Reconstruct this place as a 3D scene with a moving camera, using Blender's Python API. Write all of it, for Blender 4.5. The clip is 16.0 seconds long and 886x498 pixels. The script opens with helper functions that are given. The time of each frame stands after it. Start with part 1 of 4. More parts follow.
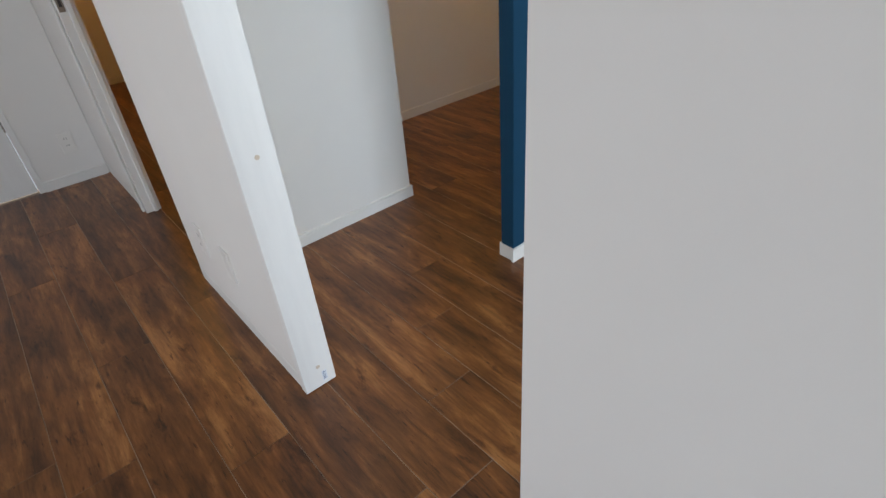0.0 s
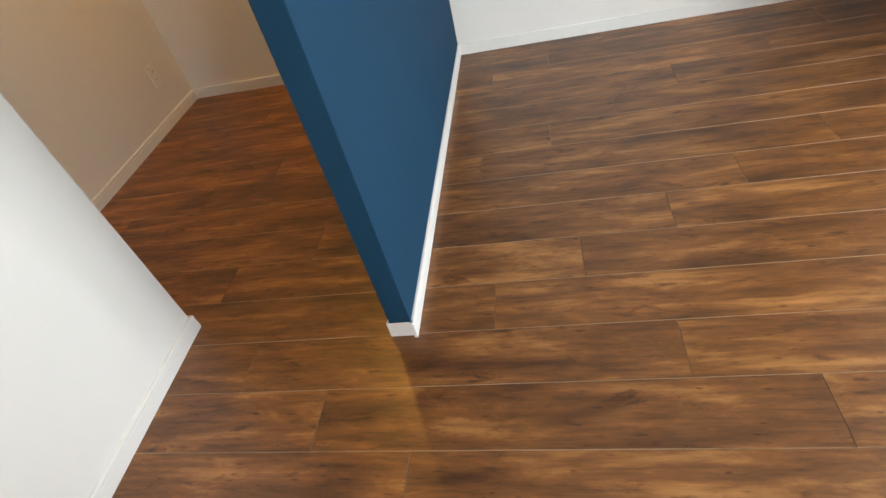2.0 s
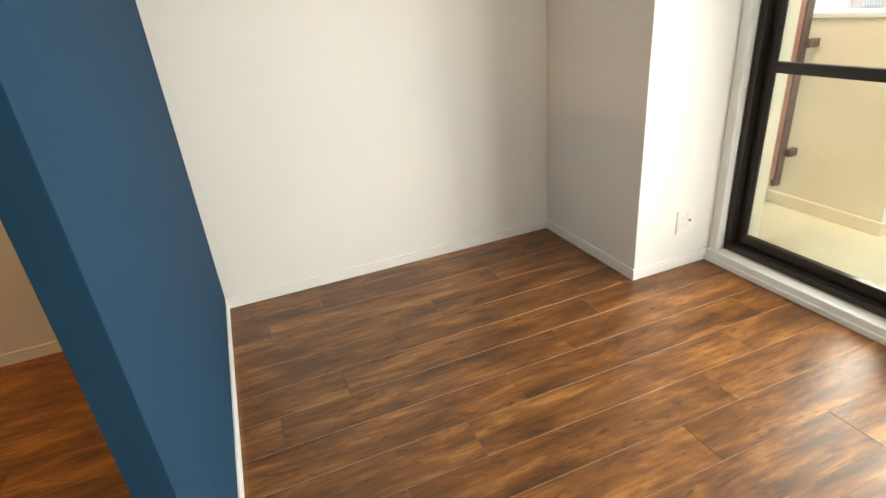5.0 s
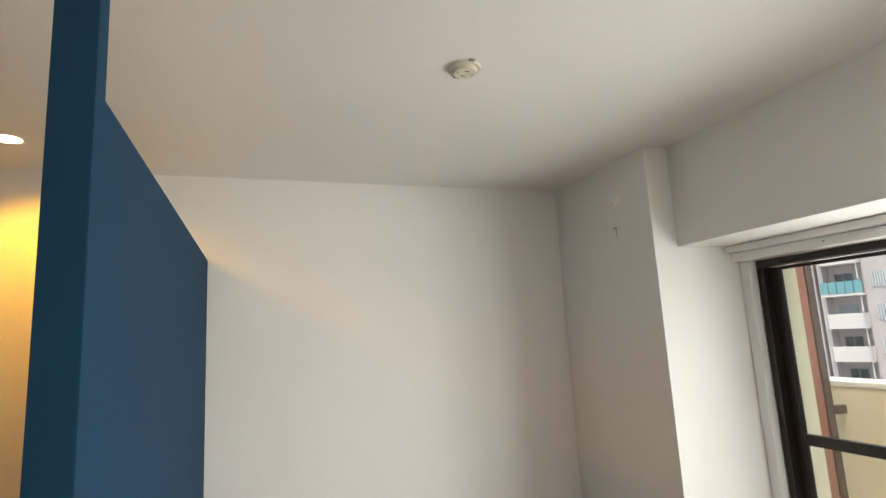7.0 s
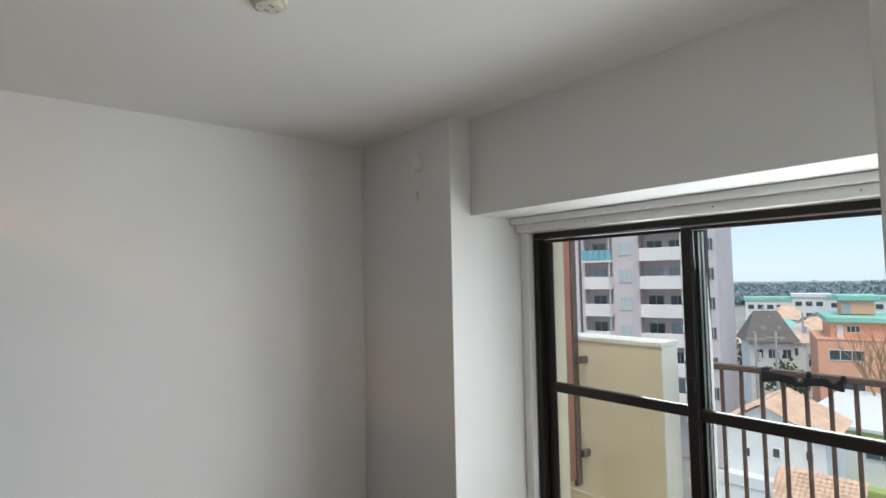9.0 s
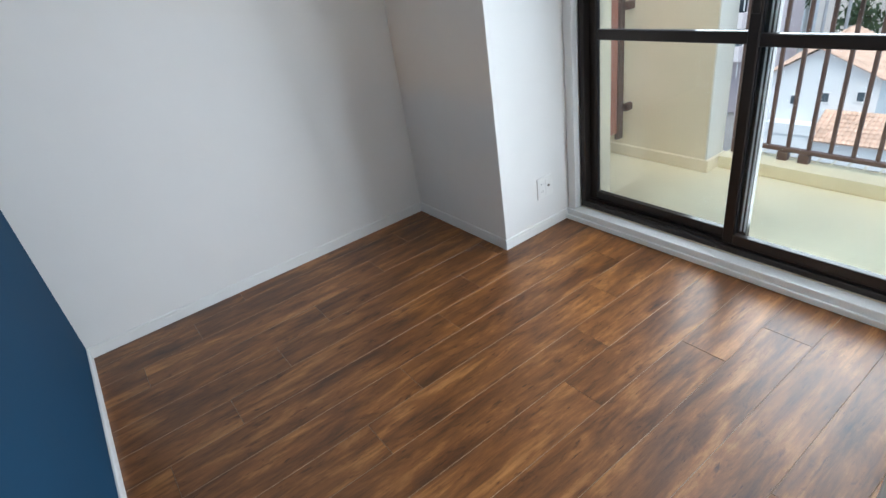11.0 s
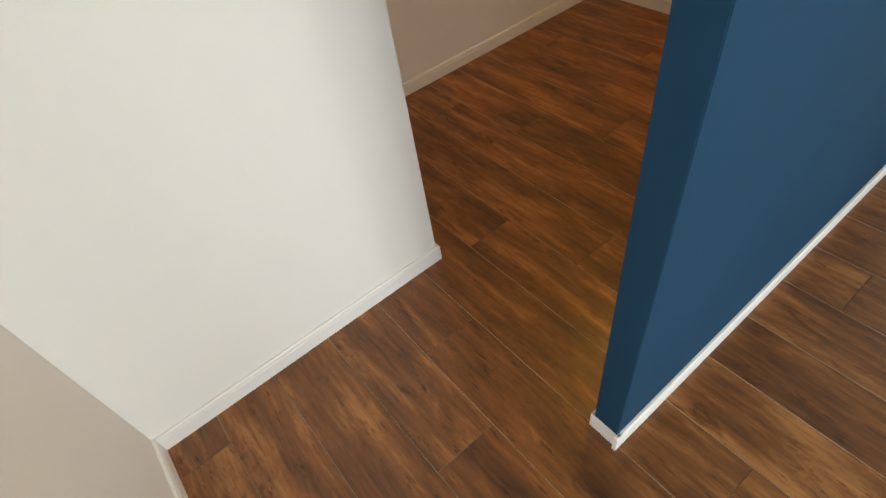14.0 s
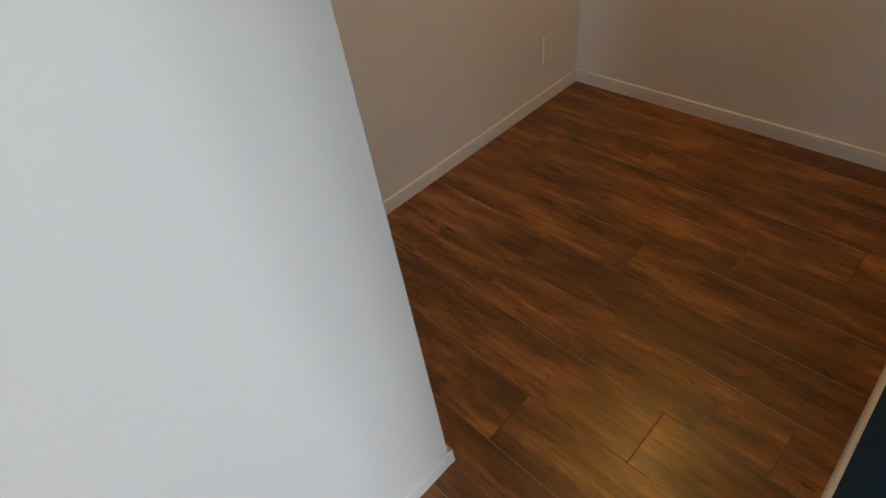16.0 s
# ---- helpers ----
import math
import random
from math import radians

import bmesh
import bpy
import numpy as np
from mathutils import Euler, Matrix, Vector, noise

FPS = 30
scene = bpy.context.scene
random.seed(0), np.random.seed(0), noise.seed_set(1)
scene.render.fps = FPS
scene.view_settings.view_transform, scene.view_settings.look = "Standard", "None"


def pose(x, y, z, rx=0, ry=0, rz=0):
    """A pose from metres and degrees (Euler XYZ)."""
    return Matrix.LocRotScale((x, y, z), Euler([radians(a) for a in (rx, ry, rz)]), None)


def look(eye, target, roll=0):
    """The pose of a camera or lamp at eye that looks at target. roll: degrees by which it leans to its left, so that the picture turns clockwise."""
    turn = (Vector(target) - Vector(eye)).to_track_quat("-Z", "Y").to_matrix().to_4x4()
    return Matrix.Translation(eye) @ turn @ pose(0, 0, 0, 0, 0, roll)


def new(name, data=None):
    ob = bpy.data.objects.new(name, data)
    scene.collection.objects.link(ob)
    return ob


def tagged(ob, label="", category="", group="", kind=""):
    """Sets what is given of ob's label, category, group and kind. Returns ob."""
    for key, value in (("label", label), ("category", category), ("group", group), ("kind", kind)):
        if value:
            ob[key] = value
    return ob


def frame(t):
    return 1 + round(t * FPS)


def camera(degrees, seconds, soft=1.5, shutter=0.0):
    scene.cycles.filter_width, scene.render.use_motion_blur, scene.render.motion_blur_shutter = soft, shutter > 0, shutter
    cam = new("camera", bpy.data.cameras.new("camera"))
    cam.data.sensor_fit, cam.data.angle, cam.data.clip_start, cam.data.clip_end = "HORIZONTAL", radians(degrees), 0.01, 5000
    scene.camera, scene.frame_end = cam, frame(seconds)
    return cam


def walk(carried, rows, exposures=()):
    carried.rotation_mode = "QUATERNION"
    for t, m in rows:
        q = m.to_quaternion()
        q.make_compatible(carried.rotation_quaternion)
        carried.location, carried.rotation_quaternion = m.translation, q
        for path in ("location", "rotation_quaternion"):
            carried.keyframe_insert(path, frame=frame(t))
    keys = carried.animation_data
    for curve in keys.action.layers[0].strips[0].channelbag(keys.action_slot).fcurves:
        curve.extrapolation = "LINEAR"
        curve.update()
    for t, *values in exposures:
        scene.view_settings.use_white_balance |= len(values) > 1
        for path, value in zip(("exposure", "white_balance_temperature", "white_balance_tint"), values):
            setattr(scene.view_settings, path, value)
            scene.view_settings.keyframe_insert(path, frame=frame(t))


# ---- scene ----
cam = camera(79.8, 16.0)

PATH = [
    (0, (-1.291, -1.169, 1.253), (-0.253, 0.126, 0.137), -5.0),
    (0.5, (-1.246, -0.947, 1.245), (-0.164, 0.35, 0.174), -6.0),
    (1, (-1.171, -0.685, 1.261), (0.112, 0.395, 0.172), -9.9),
    (1.5, (-1.048, -0.519, 1.229), (0.362, 0.293, 0.066), -14.4),
    (2, (-0.913, -0.409, 1.191), (0.518, 0.005, -0.144), -16.0),
    (2.5, (-0.874, -0.321, 1.174), (0.475, -0.377, -0.301), -13.8),
    (3, (-0.878, -0.268, 1.167), (0.397, -0.603, -0.337), -10.8),
    (3.5, (-0.886, -0.248, 1.159), (0.386, -0.648, -0.332), -11.0),
    (4, (-0.873, -0.265, 1.211), (0.535, -0.72, -0.134), -9.4),
    (4.5, (-0.876, -0.267, 1.279), (0.7, -0.805, 0.171), -7.3),
    (5, (-0.837, -0.246, 1.402), (0.863, -0.867, 0.551), -5.3),
    (5.2, (-0.861, -0.241, 1.406), (0.9, -0.883, 0.707), -5.0),
    (7.3, (-0.916, -0.243, 1.562), (0.928, -0.919, 1.942), -3.0),
    (7.5, (-0.908, -0.242, 1.552), (0.914, -0.972, 1.937), -2.4),
    (8, (-0.899, -0.271, 1.572), (0.834, -1.213, 1.905), -0.4),
    (8.5, (-0.896, -0.285, 1.575), (0.709, -1.442, 1.867), 0.8),
    (9, (-0.902, -0.289, 1.587), (0.637, -1.562, 1.699), -1.1),
    (9.5, (-0.885, -0.297, 1.601), (0.627, -1.584, 1.362), -4.0),
    (9.7, (-0.884, -0.306, 1.591), (0.615, -1.573, 1.207), -5.3),
    (11.8, (-0.839, -0.426, 1.385), (0.615, -0.92, 0.103), -8.3),
    (12, (-0.839, -0.458, 1.369), (0.64, -0.761, 0.056), -8.2),
    (12.5, (-0.798, -0.406, 1.331), (0.632, -0.263, -0.061), -7.9),
    (13, (-0.67, -0.289, 1.302), (0.591, 0.26, -0.15), -9.1),
    (13.5, (-0.558, -0.216, 1.306), (0.439, 0.675, -0.182), -10.9),
    (14, (-0.495, -0.226, 1.266), (0.216, 0.941, -0.194), -10.7),
    (14.5, (-0.495, -0.202, 1.265), (0.063, 1.031, -0.207), -8.2),
    (15, (-0.487, -0.121, 1.275), (0.089, 1.128, -0.177), -9.1),
    (15.5, (-0.39, 0.031, 1.314), (0.308, 1.292, -0.073), -11.2),
    (16, (-0.236, 0.248, 1.318), (0.664, 1.374, -0.063), -9.7),
]
EXPOSURE = [(0.0, 0.3, 6400, 10), (0.6, 0.15, 6400, 10), (1.0, 0.5, 6600, 10), (1.5, 0.75, 6700, 10), (2.0, 1.1, 7000, 10), (2.5, 1.6, 7100, 10), (3.5, 1.65, 7700, 10), (5.0, 1.15, 8100, 10), (7.5, 0.5, 7500, 10), (8.0, 0.35, 7200, 10), (8.5, 0.25, 7000, 10), (9.5, 0.28, 6500, 10), (11.8, 0.85, 6100, 10), (12.0, 0.95, 6100, 10), (12.5, 1.3, 6100, 10), (13.0, 1.15, 6300, 10), (13.5, 0.9, 6900, 10), (14.0, 0.85, 7400, 10), (14.5, 0.9, 7800, 10), (15.2, 0.72, 7600, 10), (16.0, 0.45, 6500, 10)]
walk(cam, [(t, look(eye, target, roll)) for t, eye, target, roll in PATH], EXPOSURE)

# ---- world, sun, large lights ----
world = bpy.data.worlds.new("sky")
scene.world = world
world.use_nodes = True
wn = world.node_tree
sky = wn.nodes.new("ShaderNodeTexSky")
sky.sky_type = "NISHITA"
sky.sun_disc = False
sky.sun_elevation, sky.sun_rotation = radians(64), radians(-35)
sky.air_density, sky.dust_density, sky.ozone_density = 0.7, 0.2, 3.0
# a thin, pale veil of cloud over the whole sky
veil_at = wn.nodes.new("ShaderNodeTexCoord")
veil_scale = wn.nodes.new("ShaderNodeMapping")
veil_scale.inputs["Scale"].default_value = (1.0, 1.0, 4.0)
veil_noise = wn.nodes.new("ShaderNodeTexNoise")
veil_noise.inputs["Scale"].default_value, veil_noise.inputs["Detail"].default_value = 2.2, 6.0
veil_range = wn.nodes.new("ShaderNodeMapRange")
veil_range.inputs["To Min"].default_value, veil_range.inputs["To Max"].default_value = 0.60, 0.95
veil = wn.nodes.new("ShaderNodeMix")
veil.data_type = "RGBA"
veil.inputs["B"].default_value = (4.4, 5.5, 6.9, 1)
wn.links.new(veil_at.outputs["Generated"], veil_scale.inputs["Vector"])
wn.links.new(veil_scale.outputs[0], veil_noise.inputs["Vector"])
wn.links.new(veil_noise.outputs["Fac"], veil_range.inputs["Value"])
wn.links.new(veil_range.outputs[0], veil.inputs["Factor"])
wn.links.new(sky.outputs[0], veil.inputs["A"])
wn.links.new(veil.outputs["Result"], wn.nodes["Background"].inputs[0])
wn.nodes["Background"].inputs[1].default_value = 0.15


def lamp(name, kind, m, energy, colour, **extra):
    data = bpy.data.lights.new(name, kind)
    data.energy, data.color = energy, colour
    for key, value in extra.items():
        if key == "size":
            data.shape, data.size, data.size_y = "RECTANGLE", value[0], value[1]
        if key == "angle":
            data.angle = radians(value)
        if key == "spread":
            data.spread = radians(value)
        if key == "radius":
            data.shadow_soft_size = value
        if key == "cone":
            data.spot_size, data.spot_blend = radians(value), 0.5
    ob = new(name, data)
    ob.matrix_world = m
    return ob


# hazy daylight, the sun stands over the roof of the house
lamp("sun", "SUN", look((0, 0, 30), (8.4, -12, 0)), 2.2, (1.0, 0.96, 0.90), angle=30)
# daylight of the balcony window, and of the living room's own window
lamp("window_daylight", "AREA", look((-0.12, -2.625, 0.95), (0.05, 0.0, 0.68)), 34, (0.84, 0.93, 1.0), size=(1.2, 1.65), spread=158)
lamp("living_daylight", "AREA", look((-2.7, -2.62, 1.05), (-2.7, 0.0, 0.75)), 15, (0.90, 0.95, 1.0), size=(1.9, 1.8))
# added fill from the west, no window known there; brightens the partition
lamp("living_fill_west", "AREA", look((-4.62, -0.3, 1.1), (-0.94, 0.5, 0.8)), 9, (0.98, 0.97, 0.97), size=(1.3, 1.6), spread=85)
# warm downlights of closet and corridor
lamp("closet_downlight_bulb", "SPOT", look((1.49, 0.70, 2.385), (1.49, 0.70, 0.0)), 26, (1.0, 0.50, 0.07), radius=0.035, cone=156)
lamp("corridor_downlight_bulb", "SPOT", look((-0.48, 3.60, 2.385), (-0.48, 3.60, 0.0)), 14, (1.0, 0.46, 0.085), radius=0.035, cone=165)


# ---- materials ----
def material(name, base, rough=0.6, metal=0.0, spec=0.5):
    m = bpy.data.materials.new(name)
    m.use_nodes = True
    b = m.node_tree.nodes["Principled BSDF"]
    b.inputs["Base Color"].default_value = (*base, 1)
    b.inputs["Roughness"].default_value = rough
    b.inputs["Metallic"].default_value = metal
    b.inputs["Specular IOR Level"].default_value = spec
    return m


def node(m, kind, **values):
    n = m.node_tree.nodes.new(kind)
    for key, value in values.items():
        n.inputs[key].default_value = value
    return n


def link(m, a, b):
    m.node_tree.links.new(a, b)


def ramp(m, source, stops):
    n = m.node_tree.nodes.new("ShaderNodeValToRGB")
    e = n.color_ramp.elements
    while len(e) < len(stops):
        e.new(0.5)
    for k, (at, c) in enumerate(stops):
        e[k].position, e[k].color = at, (*c, 1)
    link(m, source, n.inputs[0])
    return n


def surface(name, base, rough=0.6, vary=0.06, scale=3.0, fine=220.0, bump=0.15, depth=0.001, metal=0.0, spec=0.5, stretch=(1, 1, 1)):
    """A plain coating: two scales of tone, roughness that wanders, and fine relief."""
    m = material(name, base, rough, metal, spec)
    b = m.node_tree.nodes["Principled BSDF"]
    co = m.node_tree.nodes.new("ShaderNodeTexCoord")
    mp = node(m, "ShaderNodeMapping")
    mp.inputs["Scale"].default_value = stretch
    link(m, co.outputs["Object"], mp.inputs["Vector"])
    big = node(m, "ShaderNodeTexNoise", Scale=scale, Detail=5.0, Roughness=0.6)
    small = node(m, "ShaderNodeTexNoise", Scale=fine, Detail=3.0)
    link(m, mp.outputs[0], big.inputs["Vector"])
    link(m, mp.outputs[0], small.inputs["Vector"])
    lo = tuple(max(0, c * (1 - vary)) for c in base)
    hi = tuple(min(1, c * (1 + vary)) for c in base)
    r = ramp(m, big.outputs["Fac"], [(0.3, lo), (0.7, hi)])
    link(m, r.outputs[0], b.inputs["Base Color"])
    mr = node(m, "ShaderNodeMapRange")
    mr.inputs["To Min"].default_value, mr.inputs["To Max"].default_value = max(0.02, rough - 0.08), min(1, rough + 0.08)
    link(m, big.outputs["Fac"], mr.inputs["Value"])
    link(m, mr.outputs[0], b.inputs["Roughness"])
    bp = node(m, "ShaderNodeBump", Strength=bump, Distance=depth)
    link(m, small.outputs["Fac"], bp.inputs["Height"])
    link(m, bp.outputs[0], b.inputs["Normal"])
    return m


def plank_wood():
    m = material("plank_wood", (0.16, 0.075, 0.03), 0.36)
    b = m.node_tree.nodes["Principled BSDF"]
    geo = m.node_tree.nodes.new("ShaderNodeNewGeometry")
    info = m.node_tree.nodes.new("ShaderNodeObjectInfo")
    off = node(m, "ShaderNodeCombineXYZ")
    mul = node(m, "ShaderNodeMath")
    mul.operation = "MULTIPLY"
    mul.inputs[1].default_value = 37.0
    link(m, info.outputs["Random"], mul.inputs[0])
    link(m, mul.outputs[0], off.inputs["X"])
    link(m, mul.outputs[0], off.inputs["Z"])
    add = node(m, "ShaderNodeVectorMath")
    link(m, geo.outputs["Position"], add.inputs[0])
    link(m, off.outputs[0], add.inputs[1])

    def noise_at(sx, sy, detail, rough, dist):
        mp = node(m, "ShaderNodeMapping")
        mp.inputs["Scale"].default_value = (sx, sy, 1)
        link(m, add.outputs[0], mp.inputs["Vector"])
        n = node(m, "ShaderNodeTexNoise", Scale=1.0, Detail=detail, Roughness=rough, Distortion=dist)
        link(m, mp.outputs[0], n.inputs["Vector"])
        return n

    broad = noise_at(13, 2.4, 7, 0.68, 0.3)
    grain = noise_at(80, 4.5, 6, 0.66, 0.3)
    knots = noise_at(22, 7.0, 6, 0.64, 0.4)
    fleck = noise_at(85, 13, 4, 0.6, 0.2)
    fibre = noise_at(420, 10, 2, 0.5, 0.0)
    tone = ramp(m, broad.outputs["Fac"], [(0.32, (0.068, 0.024, 0.0066)), (0.43, (0.145, 0.054, 0.0145)), (0.54, (0.235, 0.091, 0.0240)), (0.65, (0.410, 0.180, 0.054))])
    streak = ramp(m, grain.outputs["Fac"], [(0.28, (0.50, 0.47, 0.45)), (0.44, (0.86, 0.85, 0.84)), (0.58, (1.02, 1.02, 1.02)), (0.72, (1.18, 1.20, 1.21))])
    dark = ramp(m, knots.outputs["Fac"], [(0.27, (0.22, 0.18, 0.16)), (0.35, (0.66, 0.61, 0.58)), (0.41, (1, 1, 1))])
    chips = ramp(m, fleck.outputs["Fac"], [(0.29, (0.34, 0.28, 0.25)), (0.33, (0.62, 0.57, 0.54)), (0.37, (1, 1, 1))])
    each = ramp(m, info.outputs["Random"], [(0.0, (0.86, 0.84, 0.82)), (1.0, (1.14, 1.13, 1.12))])

    def times(a, c, f=1.0):
        x = m.node_tree.nodes.new("ShaderNodeMix")
        x.data_type, x.blend_type = "RGBA", "MULTIPLY"
        x.inputs["Factor"].default_value = f
        link(m, a, x.inputs["A"])
        link(m, c, x.inputs["B"])
        return x.outputs["Result"]

    col = times(times(times(times(tone.outputs[0], streak.outputs[0]), dark.outputs[0]), chips.outputs[0]), each.outputs[0])
    link(m, col, b.inputs["Base Color"])
    mr = node(m, "ShaderNodeMapRange")
    mr.inputs["To Min"].default_value, mr.inputs["To Max"].default_value = 0.40, 0.27
    link(m, grain.outputs["Fac"], mr.inputs["Value"])
    link(m, mr.outputs[0], b.inputs["Roughness"])
    bp = node(m, "ShaderNodeBump", Strength=0.22, Distance=0.0006)
    link(m, fibre.outputs["Fac"], bp.inputs["Height"])
    link(m, bp.outputs[0], b.inputs["Normal"])
    b.inputs["Specular IOR Level"].default_value = 0.55
    return m


def glass():
    m = material("window_glass", (1, 1, 1), 0.0)
    t = m.node_tree
    t.nodes.remove(t.nodes["Principled BSDF"])
    clear = t.nodes.new("ShaderNodeBsdfTransparent")
    clear.inputs[0].default_value = (0.95, 0.97, 0.96, 1)
    gloss = t.nodes.new("ShaderNodeBsdfGlossy")
    gloss.inputs["Roughness"].default_value = 0.0
    mix, fr = t.nodes.new("ShaderNodeMixShader"), t.nodes.new("ShaderNodeFresnel")
    fr.inputs["IOR"].default_value = 1.35
    link(m, fr.outputs[0], mix.inputs[0])
    link(m, clear.outputs[0], mix.inputs[1])
    link(m, gloss.outputs[0], mix.inputs[2])
    link(m, mix.outputs[0], t.nodes["Material Output"].inputs[0])
    return m


def glow(name, colour, strength):
    m = material(name, colour)
    b = m.node_tree.nodes["Principled BSDF"]
    b.inputs["Emission Color"].default_value = (*colour, 1)
    b.inputs["Emission Strength"].default_value = strength
    return m


WALLPAPER = surface("white_wallpaper", (0.80, 0.79, 0.765), 0.75, 0.02, 1.6, 330, 0.14, 0.0008)
CEILING = surface("ceiling_paper", (0.80, 0.785, 0.755), 0.8, 0.02, 1.3, 300, 0.14, 0.0008)
BLUE = surface("blue_wallpaper", (0.0048, 0.045, 0.096), 0.85, 0.08, 2.2, 360, 0.3, 0.0008, spec=0.25)
TRIM = surface("white_trim", (0.80, 0.80, 0.78), 0.42, 0.02, 5, 60, 0.05, 0.0004)
FRAME = surface("white_door_frame", (0.79, 0.79, 0.775), 0.45, 0.025, 4, 90, 0.06, 0.0004, stretch=(8, 8, 1))
WOOD = plank_wood()
# light tone paints the glint that long plank edges catch
WOOD_EDGE = surface("plank_edge_glint", (0.40, 0.27, 0.17), 0.35, 0.45, 4, 60, 0.1, 0.0004)
WOOD_END = surface("plank_end", (0.16, 0.085, 0.04), 0.4, 0.5, 6, 60, 0.1, 0.0004)
SCREED = surface("floor_joint", (0.36, 0.27, 0.19), 0.8)
BRONZE = surface("dark_bronze_aluminium", (0.030, 0.024, 0.021), 0.38, 0.10, 9, 150, 0.05, 0.0003, metal=0.35)
BRONZE_LIGHT = surface("weathered_bronze", (0.115, 0.070, 0.055), 0.45, 0.12, 9, 150, 0.08, 0.0003, metal=0.2)
RAIL = surface("brown_rail_paint", (0.150, 0.095, 0.080), 0.5, 0.12, 8, 120, 0.1, 0.0004)
GASKET = surface("black_rubber", (0.012, 0.012, 0.016), 0.6)
PLASTIC = surface("white_plastic", (0.82, 0.81, 0.78), 0.32, 0.015, 9, 80, 0.02, 0.0002)
PLASTIC_OLD = surface("ivory_plastic", (0.70, 0.66, 0.55), 0.4, 0.05, 30, 80, 0.02, 0.0002)
SLOT = material("dark_slot", (0.03, 0.03, 0.03), 0.6)
METAL = surface("brushed_steel", (0.32, 0.29, 0.25), 0.35, 0.08, 20, 200, 0.05, 0.0002, metal=0.9)
PAPER = surface("paper_sticker", (0.70, 0.74, 0.80), 0.7)
PRINT = surface("printed_ink", (0.22, 0.27, 0.36), 0.7)
CAP = surface("beige_screw_cap", (0.58, 0.49, 0.39), 0.5)
GLASS = glass()
BALCONY = surface("balcony_coating", (0.84, 0.75, 0.52), 0.75, 0.10, 1.7, 70, 0.4, 0.003)
STUCCO = surface("cream_stucco", (0.81, 0.71, 0.53), 0.85, 0.07, 1.4, 55, 0.6, 0.004)
STUCCO_LIGHT = surface("pale_stucco", (0.84, 0.82, 0.76), 0.85, 0.06, 1.8, 55, 0.6, 0.004)
BRICKRED = surface("brick_red_panel", (0.36, 0.15, 0.105), 0.6, 0.10, 3, 60, 0.2, 0.002)
APT = surface("mauve_tile_wall", (0.60, 0.53, 0.54), 0.75, 0.05, 0.3, 6, 0.3, 0.02)
APT_LIGHT = surface("pale_balcony_concrete", (0.76, 0.70, 0.69), 0.8, 0.05, 0.4, 6, 0.3, 0.02)
PANE = surface("far_window_glass", (0.07, 0.09, 0.105), 0.12, 0.3, 0.5, 3, 0.0)
PANE_PALE = surface("far_curtained_glass", (0.36, 0.42, 0.47), 0.2, 0.2, 0.5, 3, 0.0)
GLASSBLUE = surface("tinted_balcony_glass", (0.16, 0.40, 0.46), 0.15, 0.1, 0.8, 3, 0.0)
WHITE_OUT = surface("white_render_wall", (0.74, 0.74, 0.73), 0.85, 0.05, 0.5, 8, 0.3, 0.01)
SALMON = surface("salmon_render_wall", (0.78, 0.42, 0.29), 0.85, 0.06, 0.4, 8, 0.3, 0.01)
TEAL = surface("verdigris_roof", (0.26, 0.56, 0.48), 0.55, 0.12, 0.5, 6, 0.3, 0.01)
SLATE = surface("grey_slate_roof", (0.155, 0.138, 0.128), 0.75, 0.15, 0.6, 7, 0.5, 0.02)
TERRACOTTA = surface("terracotta_tile", (0.68, 0.46, 0.34), 0.75, 0.2, 1.2, 12, 0.4, 0.01)
GREEN = surface("olive_green_wall", (0.36, 0.44, 0.15), 0.8, 0.06, 0.6, 8, 0.3, 0.01)
CANOPY = surface("blue_canopy_sheet", (0.14, 0.46, 0.70), 0.4, 0.08, 1, 8, 0.1, 0.01)
STEEL_GREY = surface("grey_steel", (0.38, 0.39, 0.40), 0.5, 0.08, 2, 20, 0.1, 0.001)
ASPHALT = surface("town_ground", (0.30, 0.29, 0.28), 0.9, 0.3, 0.08, 2, 0.3, 0.02)
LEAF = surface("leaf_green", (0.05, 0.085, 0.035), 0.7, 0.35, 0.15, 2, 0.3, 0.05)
# blue-grey of distance haze is mixed into this leaf colour
LEAF_FAR = surface("haze_tinted_leaf", (0.27, 0.335, 0.355), 0.9, 0.25, 0.02, 0.5, 0.3, 0.05)
BARK = surface("bare_bark", (0.30, 0.20, 0.13), 0.85, 0.2, 2, 20, 0.4, 0.01)


# ---- builders ----
def block(bm, lo, hi, bevel=0.0, seg=1):
    made = bmesh.ops.create_cube(bm, size=1)["verts"]
    for v in made:
        v.co = Vector([lo[i] + (v.co[i] + 0.5) * (hi[i] - lo[i]) for i in range(3)])
    if bevel:
        edges = list({e for v in made for e in v.link_edges})
        bmesh.ops.bevel(bm, geom=edges, offset=bevel, segments=seg, affect="EDGES", profile=0.7)
    return bm


def tube(bm, a, b, r0, r1=None, seg=16):
    a, b = Vector(a), Vector(b)
    d = b - a
    m = Matrix.Translation((a + b) / 2) @ d.to_track_quat("Z", "Y").to_matrix().to_4x4()
    return bmesh.ops.create_cone(bm, cap_ends=True, segments=seg, radius1=r0, radius2=r0 if r1 is None else r1, depth=d.length, matrix=m)["verts"]


def fresh(*boxes, bevel=0.0, seg=1):
    bm = bmesh.new()
    for lo, hi in boxes:
        block(bm, lo, hi, bevel, seg)
    return bm


